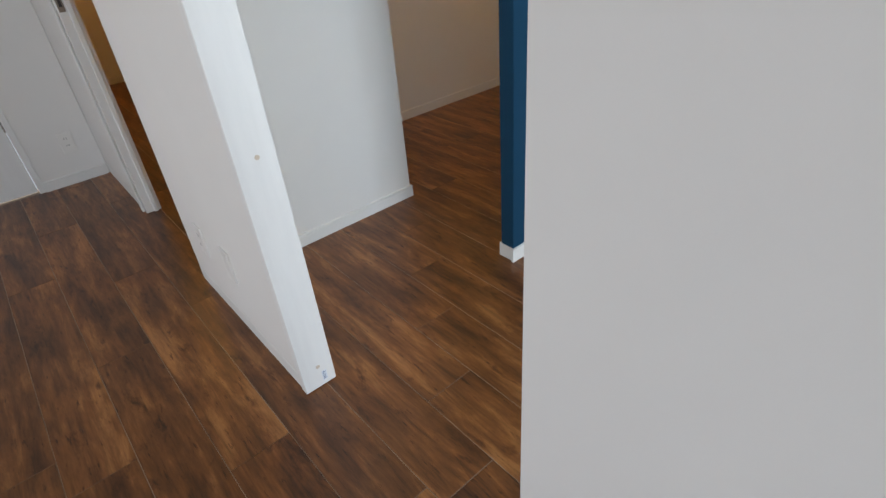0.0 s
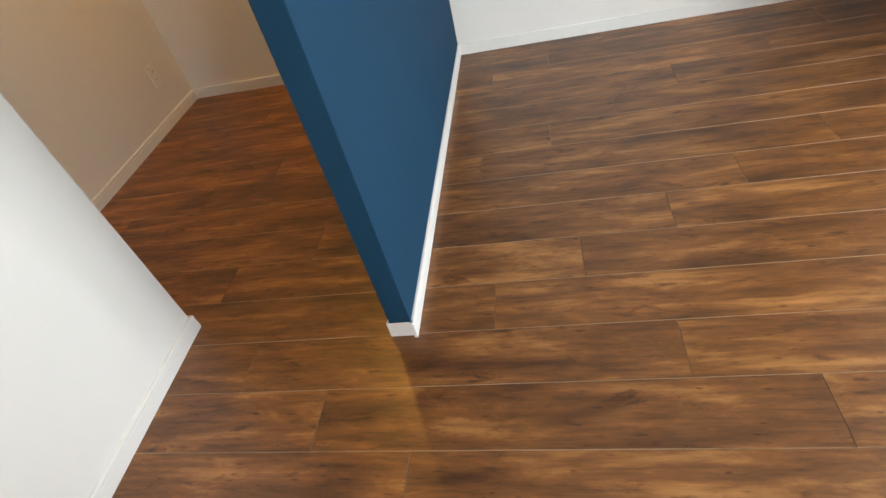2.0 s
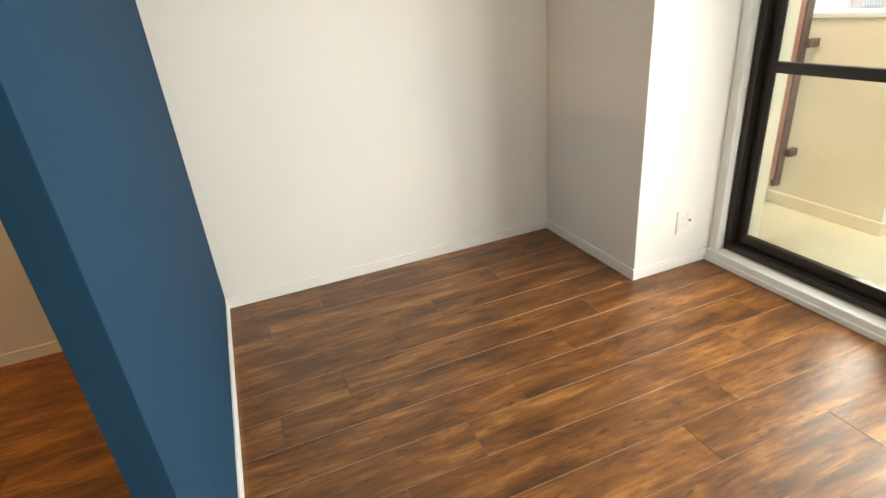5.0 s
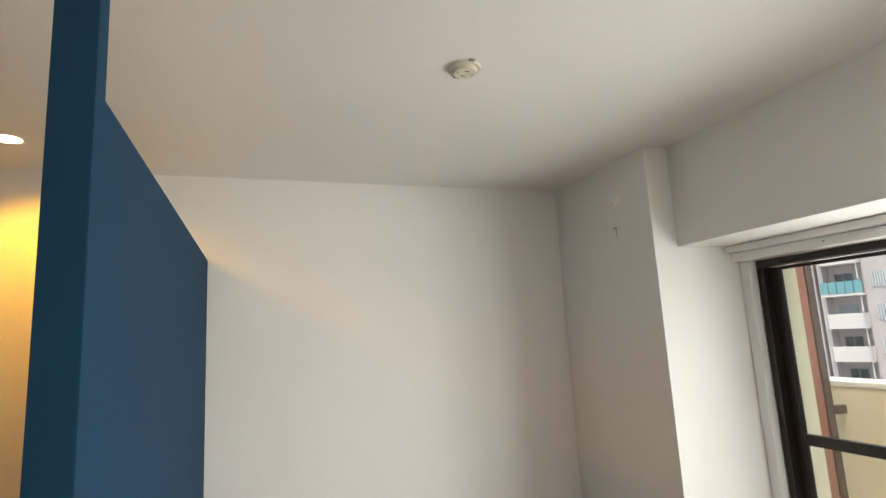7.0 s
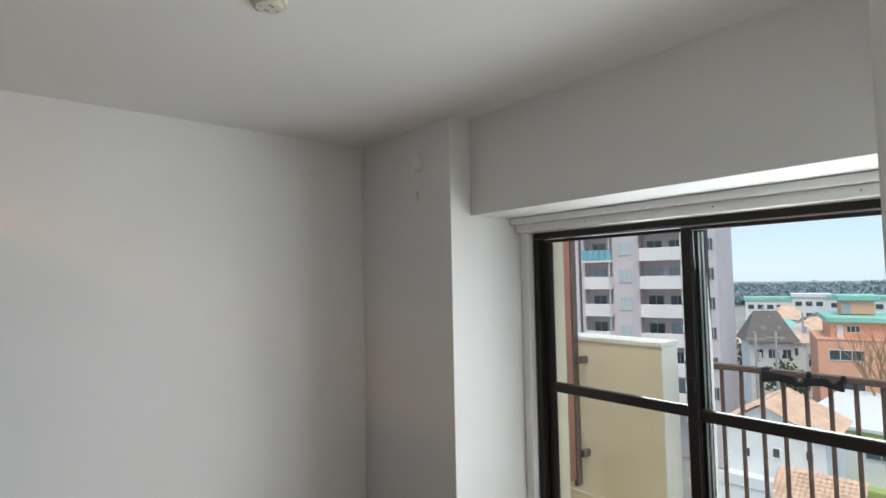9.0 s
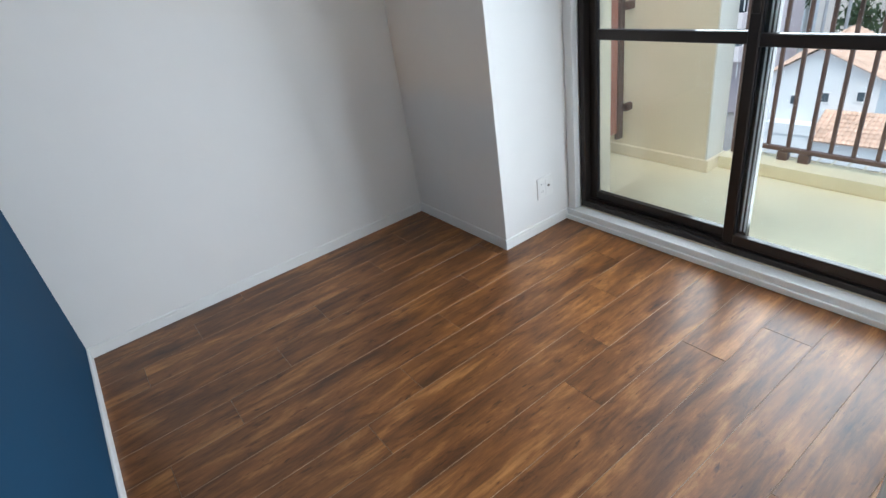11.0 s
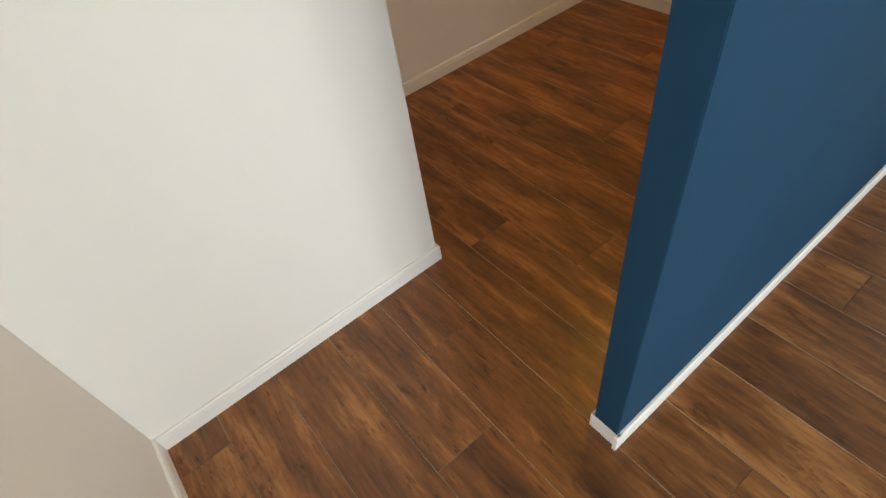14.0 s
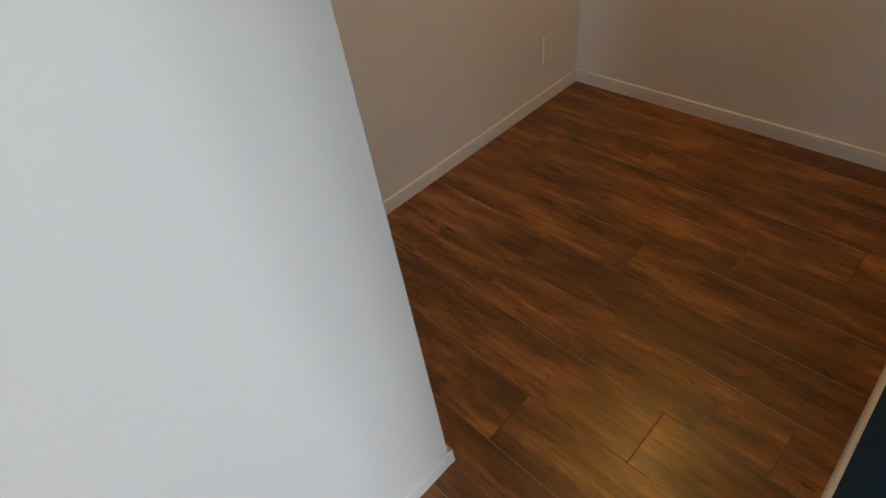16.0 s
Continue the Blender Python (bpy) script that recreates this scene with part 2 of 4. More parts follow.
def part(name, bm, mat, parent=None, label="", smooth=False):
    me = bpy.data.meshes.new(name)
    bmesh.ops.recalc_face_normals(bm, faces=bm.faces)
    bm.to_mesh(me)
    bm.free()
    me.materials.append(mat)
    if smooth:
        me.polygons.foreach_set("use_smooth", [True] * len(me.polygons))
    ob = new(name, me)
    if parent:
        ob.parent = parent
    if label:
        ob["label"] = label
    return ob


def thing(name, label, category, group="", kind="", at=None):
    ob = new(name)
    ob.empty_display_size = 0.1
    if at is not None:
        ob.matrix_world = at
    return tagged(ob, label, category, group, kind)


def setting(name, bm, mat, label, category):
    return tagged(part(name, bm, mat), label, category, kind="structure")


def extrude_profile(pts, a, b):
    """A moulding: profile points (out, up) swept along the floor from a to b; out is to the left of the way."""
    bm = bmesh.new()
    a, b = Vector((*a, 0)), Vector((*b, 0))
    d = (b - a).normalized()
    n = Vector((-d.y, d.x, 0))
    rings = [[bm.verts.new(p + n * o + Vector((0, 0, z))) for o, z in pts] for p in (a, b)]
    for i in range(len(pts)):
        j = (i + 1) % len(pts)
        bm.faces.new((rings[0][i], rings[0][j], rings[1][j], rings[1][i]))
    bm.faces.new(rings[0])
    bm.faces.new(rings[1][::-1])
    return bm


SKIRT = [(-0.001, 0.0), (0.009, 0.0), (0.009, 0.042), (0.0075, 0.044), (0.0075, 0.047), (0.009, 0.049), (0.009, 0.056), (0.006, 0.060), (-0.001, 0.060)]


def skirting(a, b, parent=None):
    bm = extrude_profile(SKIRT, a, b)
    if parent:
        return part("skirting", bm, TRIM, parent, "white grooved skirting")
    return setting("baseboard", bm, TRIM, "white grooved skirting board along the wall foot", "baseboard")


# ---- large structure ----
H = 2.4
E_X, N_Y = 1.903, 1.644          # east wall, closet's north wall
P_X, P_Y = 1.078, -1.981         # column's corner
C_X, C_Y = -0.10, 4.60           # corridor: its east wall, its end
W_Y = -2.475                     # inner face of the window's casing
J0, J1 = -0.938, -0.843          # partition between living room and bedroom
R0, R1, R_END = -0.905, -0.803, -0.836

setting("wall_east", fresh(((E_X, -2.72, 0), (E_X + 0.15, 2.55, H))), WALLPAPER, "white papered wall at the end of the bedroom", "wall")
setting("wall_north", fresh(((C_X, N_Y, 0), (E_X - 0.002, N_Y + 0.12, H))), WALLPAPER, "white papered back wall of the closet", "wall")
setting("column", fresh(((P_X, -2.72, 0), (E_X - 0.002, P_Y, H + 0.010)), bevel=0.002), WALLPAPER, "white papered corner column beside the window", "column")
setting("beam", fresh(((R1 + 0.002, -2.72, 1.905), (P_X - 0.002, -2.115, H + 0.010)), bevel=0.002), WALLPAPER, "white papered beam over the window", "beam")
setting("ceiling", fresh(((-4.6, -2.72, H), (E_X + 0.15, 2.55, H + 0.12))), CEILING, "white papered ceiling", "ceiling")
setting("wall_west", fresh(((R0, -2.72, 0), (R0 + 0.02, R_END, H + 0.010)), ((R0 + 0.02, -2.72, 0), (R1, R_END - 0.02, H + 0.010))), WALLPAPER, "white papered wall between bedroom and living room", "wall")
setting("wall_partition", fresh(((J0, 0.02, 0), (J1, 0.865, H + 0.010)), ((J1, 0.766, 0), (0.085, 0.865, H + 0.010)), bevel=0.0015), WALLPAPER, "white papered L-shaped partition in front of the closet", "wall")
setting("wall_lintel", fresh(((R0 + 0.021, R_END - 0.018, 2.051), (J1, 0.018, H + 0.010))), WALLPAPER, "white papered wall over the bedroom opening", "wall")
setting("wall_closet_door", fresh(((J0, 1.680, 0), (-0.868, C_Y, H - 0.002)), ((J0, 0.867, 2.03), (-0.868, 1.678, H - 0.002))), WALLPAPER, "white papered wall beside the closet doorway", "wall")
setting("wall_corridor_east", fresh(((C_X, N_Y + 0.122, 0), (C_X + 0.12, C_Y, H - 0.002))), WALLPAPER, "white papered side wall of the corridor", "wall")
setting("wall_corridor_end", fresh(((J0, C_Y + 0.002, 0), (C_X + 0.12, C_Y + 0.12, H - 0.002))), WALLPAPER, "white papered end wall of the corridor", "wall")
setting("ceiling_corridor", fresh(((J0, 2.552, H), (C_X + 0.12, C_Y + 0.12, H + 0.12))), CEILING, "white papered ceiling of the corridor", "ceiling")
setting("wall_living_north", fresh(((-1.275, 2.40, 0), (J0 - 0.002, 2.52, H - 0.002)), ((-4.6, 2.40, 0), (-2.095, 2.52, H - 0.002)), ((-2.093, 2.40, 2.03), (-1.277, 2.52, H - 0.002))), WALLPAPER, "white papered wall of the living room", "wall")
# the opening in this wall is unseen, added for the west fill
setting("wall_living_west", fresh(((-4.72, -2.72, 0), (-4.602, -1.002, H - 0.002)), ((-4.72, 0.402, 0), (-4.602, 2.398, H - 0.002)), ((-4.72, -1.0, 1.95), (-4.602, 0.40, H - 0.002)), ((-4.72, -1.0, 0), (-4.602, 0.40, 0.25))), WALLPAPER, "white papered wall of the living room", "wall")
setting("wall_south", fresh(((-4.6, -2.72, 0), (-3.7, -2.50, H - 0.002)), ((-1.7, -2.72, 0), (R0 - 0.002, -2.50, H - 0.002)), ((-3.698, -2.72, 1.95), (-1.702, -2.50, H - 0.002)), ((R1 + 0.002, -2.72, 0), (-0.728, -2.50, 1.903))), WALLPAPER, "white papered outer wall", "wall")

# skirtings, each with its face to the room
skirting((E_X, P_Y), (E_X, 0.0))
skirting((P_X, P_Y), (E_X - 0.009, P_Y))
skirting((P_X, W_Y + 0.01), (P_X, P_Y + 0.009))
skirting((0.0925, 0.766), (J1 + 0.009, 0.766))
skirting((0.085, 0.865), (0.085, 0.7565))
skirting((J1, 0.766), (J1, 0.03))
skirting((E_X, 0.09), (E_X, N_Y - 0.009))
skirting((E_X, N_Y), (C_X, N_Y))
skirting((C_X, N_Y), (C_X, C_Y))
skirting((C_X - 0.009, C_Y + 0.002), (-0.868, C_Y + 0.002))
skirting((J0, 0.865), (J0, 0.03))
skirting((J0, 2.391), (J0, 1.72))
skirting((J0 - 0.009, 2.40), (-1.275, 2.40))
skirting((R0, -2.49), (R0, R_END - 0.03))
skirting((R1, R_END - 0.03), (R1, -2.48))

# ---- bedroom: blue partition ----
blue = thing("blue_partition", "deep blue papered partition with a full-height end post and white skirting", "partition", kind="structure")
bm = bmesh.new()
outline = [(0.009, 0.0), (E_X - 0.002, 0.0), (E_X - 0.002, 1.974), (0.064, 1.974), (0.064, H - 0.002), (0.009, H - 0.002)]
sides = [[bm.verts.new((x, y, z)) for x, z in outline] for y in (0.009, 0.073)]
for k in range(6):
    bm.faces.new((sides[0][k], sides[0][(k + 1) % 6], sides[1][(k + 1) % 6], sides[1][k]))
bm.faces.new(sides[0])
bm.faces.new(sides[1][::-1])
bmesh.ops.bevel(bm, geom=bm.edges[:], offset=0.0015, segments=2, affect="EDGES")
part("panel", bm, BLUE, blue)
skirting((E_X - 0.010, 0.009), (0.0, 0.009), blue)
part("skirting", extrude_profile(SKIRT, (0.009, 0.0819), (0.009, 0.0001)), TRIM, blue, "white grooved skirting")
skirting((0.0095, 0.073), (E_X - 0.010, 0.073), blue)

# ---- opening between living room and bedroom ----
left_jamb = thing("door_jamb", "white wooden door jamb with a beige screw cap and sticker", "door jamb", kind="structure")
part("jamb_board", fresh(((J0 - 0.006, -0.010, 0.004), (J1 + 0.004, 0.021, 2.05)), bevel=0.002), FRAME, left_jamb)
for z in (0.775, 0.085, 1.55):
    bm = bmesh.new()
    tube(bm, (-0.888, -0.0095, z), (-0.888, -0.0112, z), 0.0065, 0.006, 20)
    part("screw_cap", bm, CAP, left_jamb, "beige screw cap")
sticker = part("sticker", fresh(((-0.882, -0.0107, 0.022), (-0.866, -0.0097, 0.060))), PAPER, left_jamb, "small printed paper sticker")
for k in range(5):
    part("print_bar", fresh(((-0.880, -0.0111, 0.027 + 0.0065 * k), (-0.869 - 0.002 * (k % 2), -0.0106, 0.030 + 0.0065 * k))), PRINT, sticker)

right_jamb = thing("door_jamb", "white wooden pocket door jamb with a black brush slot", "door jamb", kind="structure")
part("jamb_board", fresh(((R1 - 0.040, R_END - 0.021, 0.004), (R1 + 0.004, R_END, 2.05)), bevel=0.002), FRAME, right_jamb)
part("jamb_board", fresh(((R0 + 0.0205, R_END - 0.021, 0.004), (R1 - 0.047, R_END, 2.05)), bevel=0.002), FRAME, right_jamb)
part("brush_strip", fresh(((R1 - 0.0465, R_END - 0.019, 0.004), (R1 - 0.0405, R_END - 0.006, 2.05))), GASKET, right_jamb, "black brush strip")
st = part("sticker", fresh(((R1 - 0.076, R_END - 0.0003, 0.16), (R1 - 0.055, R_END + 0.0007, 0.20))), PAPER, right_jamb, "small printed paper sticker")
for k in range(4):
    part("print_bar", fresh(((R1 - 0.073, R_END + 0.0005, 0.166 + 0.008 * k), (R1 - 0.058, R_END + 0.0011, 0.170 + 0.008 * k))), PRINT, st)
lintel = thing("door_head", "white wooden head board of the bedroom opening", "door head", kind="structure")
part("head_board", fresh(((R0 + 0.021, R_END + 0.001, 2.030), (J1 + 0.004, -0.001, 2.0495)), bevel=0.002), FRAME, lintel)


# ---- wall plates ----
def outlet(m, label, blank=False, wide=False):
    """A wall plate; its face looks along local +Y, its centre is the origin."""
    t = thing("wall_outlet" if not blank else "wall_plate", label, "outlet" if not blank else "wall plate", at=m)
    half = 0.058 if wide else 0.035
    part("plate", fresh(((-half, 0.0, -0.06), (half, 0.007, 0.06)), bevel=0.003, seg=2), PLASTIC, t)
    centres = (-0.024, 0.024) if wide else (0.0,)
    for c in centres:
        part("insert", fresh(((c - 0.0215, 0.0066, -0.046), (c + 0.0215, 0.0085, 0.046)), bevel=0.001), PLASTIC, t)
    if not blank:
        c = centres[-1]
        for z in (-0.016, 0.024):
            for x in (c - 0.006, c + 0.006):
                part("slot", fresh(((x - 0.0012, 0.0083, z - 0.004), (x + 0.0012, 0.0088, z + 0.004))), SLOT, t)
    return t


mid = outlet(pose(P_X, -2.290, 0.258, 0, 0, 90), "white double wall outlet with a television socket on the column", wide=True)
bm = bmesh.new()
tube(bm, (-0.024, 0.007, 0.004), (-0.024, 0.014, 0.004), 0.008, 0.006, 16)
part("aerial_socket", bm, METAL, mid, "small metal aerial socket")
outlet(pose(1.665, N_Y, 0.262, 0, 0, 180), "white wall outlet low on the closet wall")
outlet(pose(-1.075, 2.40, 0.235, 0, 0, 180), "white wall outlet low on the living room wall")
outlet(pose(J0, 0.635, 0.288, 0, 0, 90), "white wall outlet low on the partition")
outlet(pose(J0, 0.388, 0.298, 0, 0, 90), "white blank wall plate low on the partition", blank=True)

# ---- ceiling rose, sleeve cap, hook ----
rose = thing("ceiling_rose", "ivory plastic ceiling lamp socket with two metal ears", "ceiling rose", at=pose(0.560, -0.862, H, 0, 0, 5))
bm = bmesh.new()
tube(bm, (0, 0, 0.001), (0, 0, -0.010), 0.052, 0.050, 32)
part("base_ring", bm, PLASTIC_OLD, rose)
bm = bmesh.new()
tube(bm, (0, 0, -0.010), (0, 0, -0.022), 0.041, 0.036, 32)
part("body", bm, PLASTIC_OLD, rose)
for s in (1, -1):
    bm = fresh(((0.046 * s - 0.014, -0.010, -0.006), (0.046 * s + 0.022, 0.010, 0.0)), bevel=0.002)
    part("ear", bm, METAL, rose, "dull metal ear")
    part("slot", fresh(((0.016 * s - 0.002, -0.008, -0.0226), (0.016 * s + 0.002, 0.008, -0.0215))), SLOT, rose)
    bm = bmesh.new()
    tube(bm, (0, 0.026 * s, -0.021), (0, 0.026 * s, -0.0235), 0.003, 0.003, 10)
    part("screw", bm, METAL, rose)

cap = thing("sleeve_cap", "white plastic pipe sleeve cap high on the column", "sleeve cap", at=pose(1.336, P_Y, 2.210))
bm = bmesh.new()
tube(bm, (0, -0.001, 0), (0, 0.008, 0), 0.053, 0.050, 36)
part("flange", bm, PLASTIC, cap)
bm = bmesh.new()
tube(bm, (0, 0.008, 0), (0, 0.020, 0), 0.044, 0.038, 36)
part("lid", bm, PLASTIC, cap)
part("tab", fresh(((-0.006, 0.012, -0.050), (0.006, 0.022, -0.038)), bevel=0.001), PLASTIC_OLD, cap)

hook = thing("wall_hook", "white wall hook holding a small paper tag", "hook", at=pose(1.343, P_Y, 2.0))
part("stem", fresh(((-0.004, -0.001, -0.004), (0.004, 0.006, 0.044)), bevel=0.001), PLASTIC_OLD, hook)
bm = bmesh.new()
for k in range(8):
    a0, a1 = math.pi * k / 8, math.pi * (k + 1) / 8
    tube(bm, (0.010 * math.cos(a0), 0.006, 0.040 + 0.012 * math.sin(a0)), (0.010 * math.cos(a1), 0.006, 0.040 + 0.012 * math.sin(a1)), 0.0018, seg=8)
part("loop", bm, METAL, hook)
part("tag", fresh(((-0.010, 0.002, -0.042), (0.010, 0.005, 0.006)), bevel=0.001), PLASTIC, hook, "white paper tag")

# ---- downlights of closet and corridor ----
WARM_LENS = glow("warm_lens", (1.0, 0.62, 0.28), 14.0)


def downlight(x, y, label):
    t = thing("downlight", label, "downlight", at=pose(x, y, H))
    bm = bmesh.new()
    bmesh.ops.create_circle(bm, cap_ends=False, segments=40, radius=0.062)
    inner = bmesh.ops.extrude_edge_only(bm, edges=bm.edges[:])["geom"]
    for v in [g for g in inner if isinstance(g, bmesh.types.BMVert)]:
        v.co *= 0.80
        v.co.z = -0.004
    part("trim_ring", bm, PLASTIC, t)
    bm = bmesh.new()
    tube(bm, (0, 0, -0.001), (0, 0, -0.004), 0.047, 0.047, 32)
    part("lens", bm, WARM_LENS, t, "glowing warm lens")
    return t


downlight(1.49, 0.70, "round recessed closet downlight, lit warm")
downlight(-0.48, 3.60, "round recessed corridor downlight, lit warm")

# ---- balcony window ----
win = thing("window_1", "dark bronze aluminium sliding balcony window with two sashes", "window", kind="structure")
WL, WR, WB, WT = 1.022, -0.720, 0.066, 1.825
wy0, wy1 = -2.620, -2.527
# outer frame
part("head", fresh(((WR, wy0, WT - 0.030), (WL, wy1, WT)), bevel=0.002), BRONZE, win)
part("sill_track", fresh(((WR, wy0, WB), (WL, wy1, WB + 0.030)), bevel=0.002), BRONZE, win)
part("stile", fresh(((WL - 0.032, wy0, WB + 0.031), (WL, wy1, WT - 0.035)), bevel=0.002), BRONZE, win)
part("stile", fresh(((WR, wy0, WB + 0.031), (WR + 0.032, wy1, WT - 0.035)), bevel=0.002), BRONZE, win)
for y in (-2.545, -2.575, -2.605):
    part("track_rib", fresh(((WR + 0.033, y - 0.002, WB + 0.0305), (WL - 0.033, y + 0.002, WB + 0.040))), BRONZE, win)


def sash(x0, x1, y, name):
    s = part("sash", fresh(((x0, y - 0.016, WB + 0.041), (x0 + 0.045, y + 0.016, WT - 0.037)), ((x1 - 0.045, y - 0.016, WB + 0.041), (x1, y + 0.016, WT - 0.037)), ((x0 + 0.0455, y - 0.016, WB + 0.041), (x1 - 0.0455, y + 0.016, WB + 0.090)), ((x0 + 0.0455, y - 0.016, WT - 0.052), (x1 - 0.0455, y + 0.016, WT - 0.037)), bevel=0.003), BRONZE, win, name)
    part("middle_rail", fresh(((x0 + 0.046, y - 0.017, 0.972), (x1 - 0.046, y + 0.017, 1.020)), bevel=0.004), BRONZE, s)
    for z0, z1 in ((WB + 0.091, 0.971), (1.021, WT - 0.053)):
        g = part("pane", fresh(((x0 + 0.040, y - 0.002, z0 - 0.006), (x1 - 0.040, y + 0.002, z1 + 0.006))), GLASS, s, "clear glass pane")
        g.visible_shadow = False
        part("bead", fresh(((x0 + 0.0455, y + 0.003, z0), (x0 + 0.052, y + 0.012, z1)), ((x1 - 0.052, y + 0.003, z0), (x1 - 0.0455, y + 0.012, z1))), GASKET, s)
    return s


outer = sash(0.118, 0.993, -2.588, "outer bronze sash")
# thin grey bars imitate light reflected by the stile
for x in (0.122, 0.138):
    part("stile_reflection", fresh(((x, -2.5715, WB + 0.10), (x + 0.007, -2.5695, WT - 0.06))), STEEL_GREY, outer, "grey bar painting a reflection on the stile")
sash(-0.690, 0.205, -2.552, "inner bronze sash")
bm = fresh(((0.166, -2.536, 1.09), (0.196, -2.526, 1.15)), bevel=0.003)
part("latch", bm, BRONZE, win, "dark crescent latch")

casing = thing("window_casing", "white painted wooden casing and low sill of the balcony window", "window casing", kind="structure")
part("sill", fresh(((WR - 0.010, -2.526, 0.0), (P_X - 0.002, -2.460, 0.062)), bevel=0.003), TRIM, casing)
part("sill_step", fresh(((WR - 0.010, -2.459, 0.0), (P_X - 0.003, -2.447, 0.030)), bevel=0.003), TRIM, casing)
part("side_board", fresh(((WL + 0.002, -2.526, 0.063), (P_X - 0.002, -2.478, WT + 0.002)), bevel=0.003), TRIM, casing)
part("side_board", fresh(((R1 + 0.004, -2.499, 0.063), (WR - 0.002, -2.478, WT + 0.002)), bevel=0.003), TRIM, casing)
part("head_board", fresh(((R1 + 0.004, -2.526, WT + 0.003), (P_X - 0.002, -2.440, WT + 0.045)), bevel=0.003), TRIM, casing)
part("head_strip", fresh(((R1 + 0.006, -2.510, WT + 0.046), (P_X - 0.002, -2.400, 1.903)), bevel=0.006, seg=2), TRIM, casing)
for x in (0.62, 0.02, -0.45):
    bm = bmesh.new()
    tube(bm, (x, -2.4395, WT + 0.025), (x, -2.4375, WT + 0.025), 0.004, 0.0035, 12)
    part("screw", bm, METAL, casing)
part("outer_wall", fresh(((WL + 0.001, -2.72, 0.0), (P_X - 0.001, -2.622, 1.903)), ((WR, -2.72, WT + 0.001), (WL, -2.528, 1.903)), ((WR, -2.72, -0.1), (WL, -2.530, WB - 0.001))), STUCCO, casing)

# ---- living room side: closet doorway and white door ----
cd = thing("door_frame", "white wooden frame of the closet doorway with a steel strike plate", "door frame", kind="structure")
part("jamb_board", fresh(((J0 - 0.002, 1.648, 0.002), (-0.867, 1.678, 2.03)), bevel=0.002), FRAME, cd)
part("casing_board", fresh(((J0 - 0.013, 1.679, 0.002), (J0 - 0.0025, 1.715, 2.075)), bevel=0.003), FRAME, cd)
part("stop_strip", fresh(((J0 + 0.034, 1.636, 0.002), (J0 + 0.055, 1.6475, 2.02)), bevel=0.002), FRAME, cd)
part("jamb_board", fresh(((J0 + 0.003, 0.8655, 0.002), (-0.867, 0.872, 2.03)), bevel=0.002), FRAME, cd)
part("head_board", fresh(((J0 - 0.002, 0.883, 2.005), (-0.867, 1.629, 2.029)), bevel=0.002), FRAME, cd)
strike = part("strike_plate", fresh(((J0 + 0.004, 1.645, 0.955), (J0 + 0.028, 1.6482, 1.035)), bevel=0.0008), METAL, cd, "dull steel strike plate")
part("latch_hole", fresh(((J0 + 0.011, 1.6442, 0.975), (J0 + 0.022, 1.6455, 1.012))), SLOT, strike)

ld = thing("door_1", "closed white flush interior door with a steel lever", "door", kind="structure")
part("leaf", fresh(((-2.06, 2.425, 0.008), (-1.31, 2.462, 2.00)), bevel=0.002), FRAME, ld)
part("casing_board", fresh(((-1.306, 2.393, 0.002), (-1.2755, 2.470, 2.03)), bevel=0.002), FRAME, ld)
part("casing_board", fresh(((-2.0945, 2.393, 0.002), (-2.064, 2.470, 2.03)), bevel=0.002), FRAME, ld)
part("head_board", fresh(((-2.063, 2.393, 2.004), (-1.307, 2.470, 2.029)), bevel=0.002), FRAME, ld)
lever = part("lever", fresh(((-1.44, 2.372, 0.985), (-1.335, 2.382, 1.003)), bevel=0.004, seg=2), METAL, ld, "brushed steel lever")
bm = bmesh.new()
tube(bm, (-1.345, 2.4255, 0.994), (-1.345, 2.376, 0.994), 0.009, seg=16)
tube(bm, (-1.345, 2.4255, 0.994), (-1.345, 2.420, 0.994), 0.024, seg=24)
part("rose", bm, METAL, lever)
part("hinge", fresh(((-1.314, 2.4205, 0.36), (-1.300, 2.4245, 0.45)), bevel=0.001), METAL, ld, "steel hinge")

# ---- balcony ----
BZ = -0.055
setting("balcony_floor", fresh(((-4.6, -3.95, BZ - 0.20), (4.2, -2.722, BZ))), BALCONY, "pale yellow coated concrete balcony floor", "balcony floor")
setting("outer_wall_right", fresh(((P_X + 0.002, -2.86, BZ), (4.2, -2.722, 2.6))), STUCCO, "cream stuccoed outer wall of the house", "wall")
setting("house_front", fresh(((-4.6, -3.95, -17.0), (4.2, -2.73, BZ - 0.202))), STUCCO, "cream stuccoed house front under the balcony", "wall")
par = thing("balcony_parapet", "cream stuccoed solid balcony parapet with pale coping", "parapet", kind="structure")
part("wall", fresh(((0.868, -3.75, BZ), (4.2, -3.555, 1.115)), bevel=0.006, seg=2), STUCCO, par)
part("coping", fresh(((0.856, -3.765, 1.116), (4.2, -3.545, 1.148)), bevel=0.008, seg=2), STUCCO_LIGHT, par, "pale coping")
# paler stucco stands in for side light falling on this end
part("end_face", fresh(((0.856, -3.752, BZ), (0.8675, -3.553, 1.115)), bevel=0.003), STUCCO_LIGHT, par, "end face, paler to show the light on it")
part("plinth", fresh(((0.840, -3.77, BZ), (4.2, -3.543, 0.03)), bevel=0.006), STUCCO, par)
kerb = thing("balcony_kerb", "cream coated balcony kerb edged with small white tiles", "kerb", kind="structure")
part("kerb_body", fresh(((-4.6, -3.93, BZ), (0.838, -3.665, 0.030)), bevel=0.012, seg=2), BALCONY, kerb)
tile = None
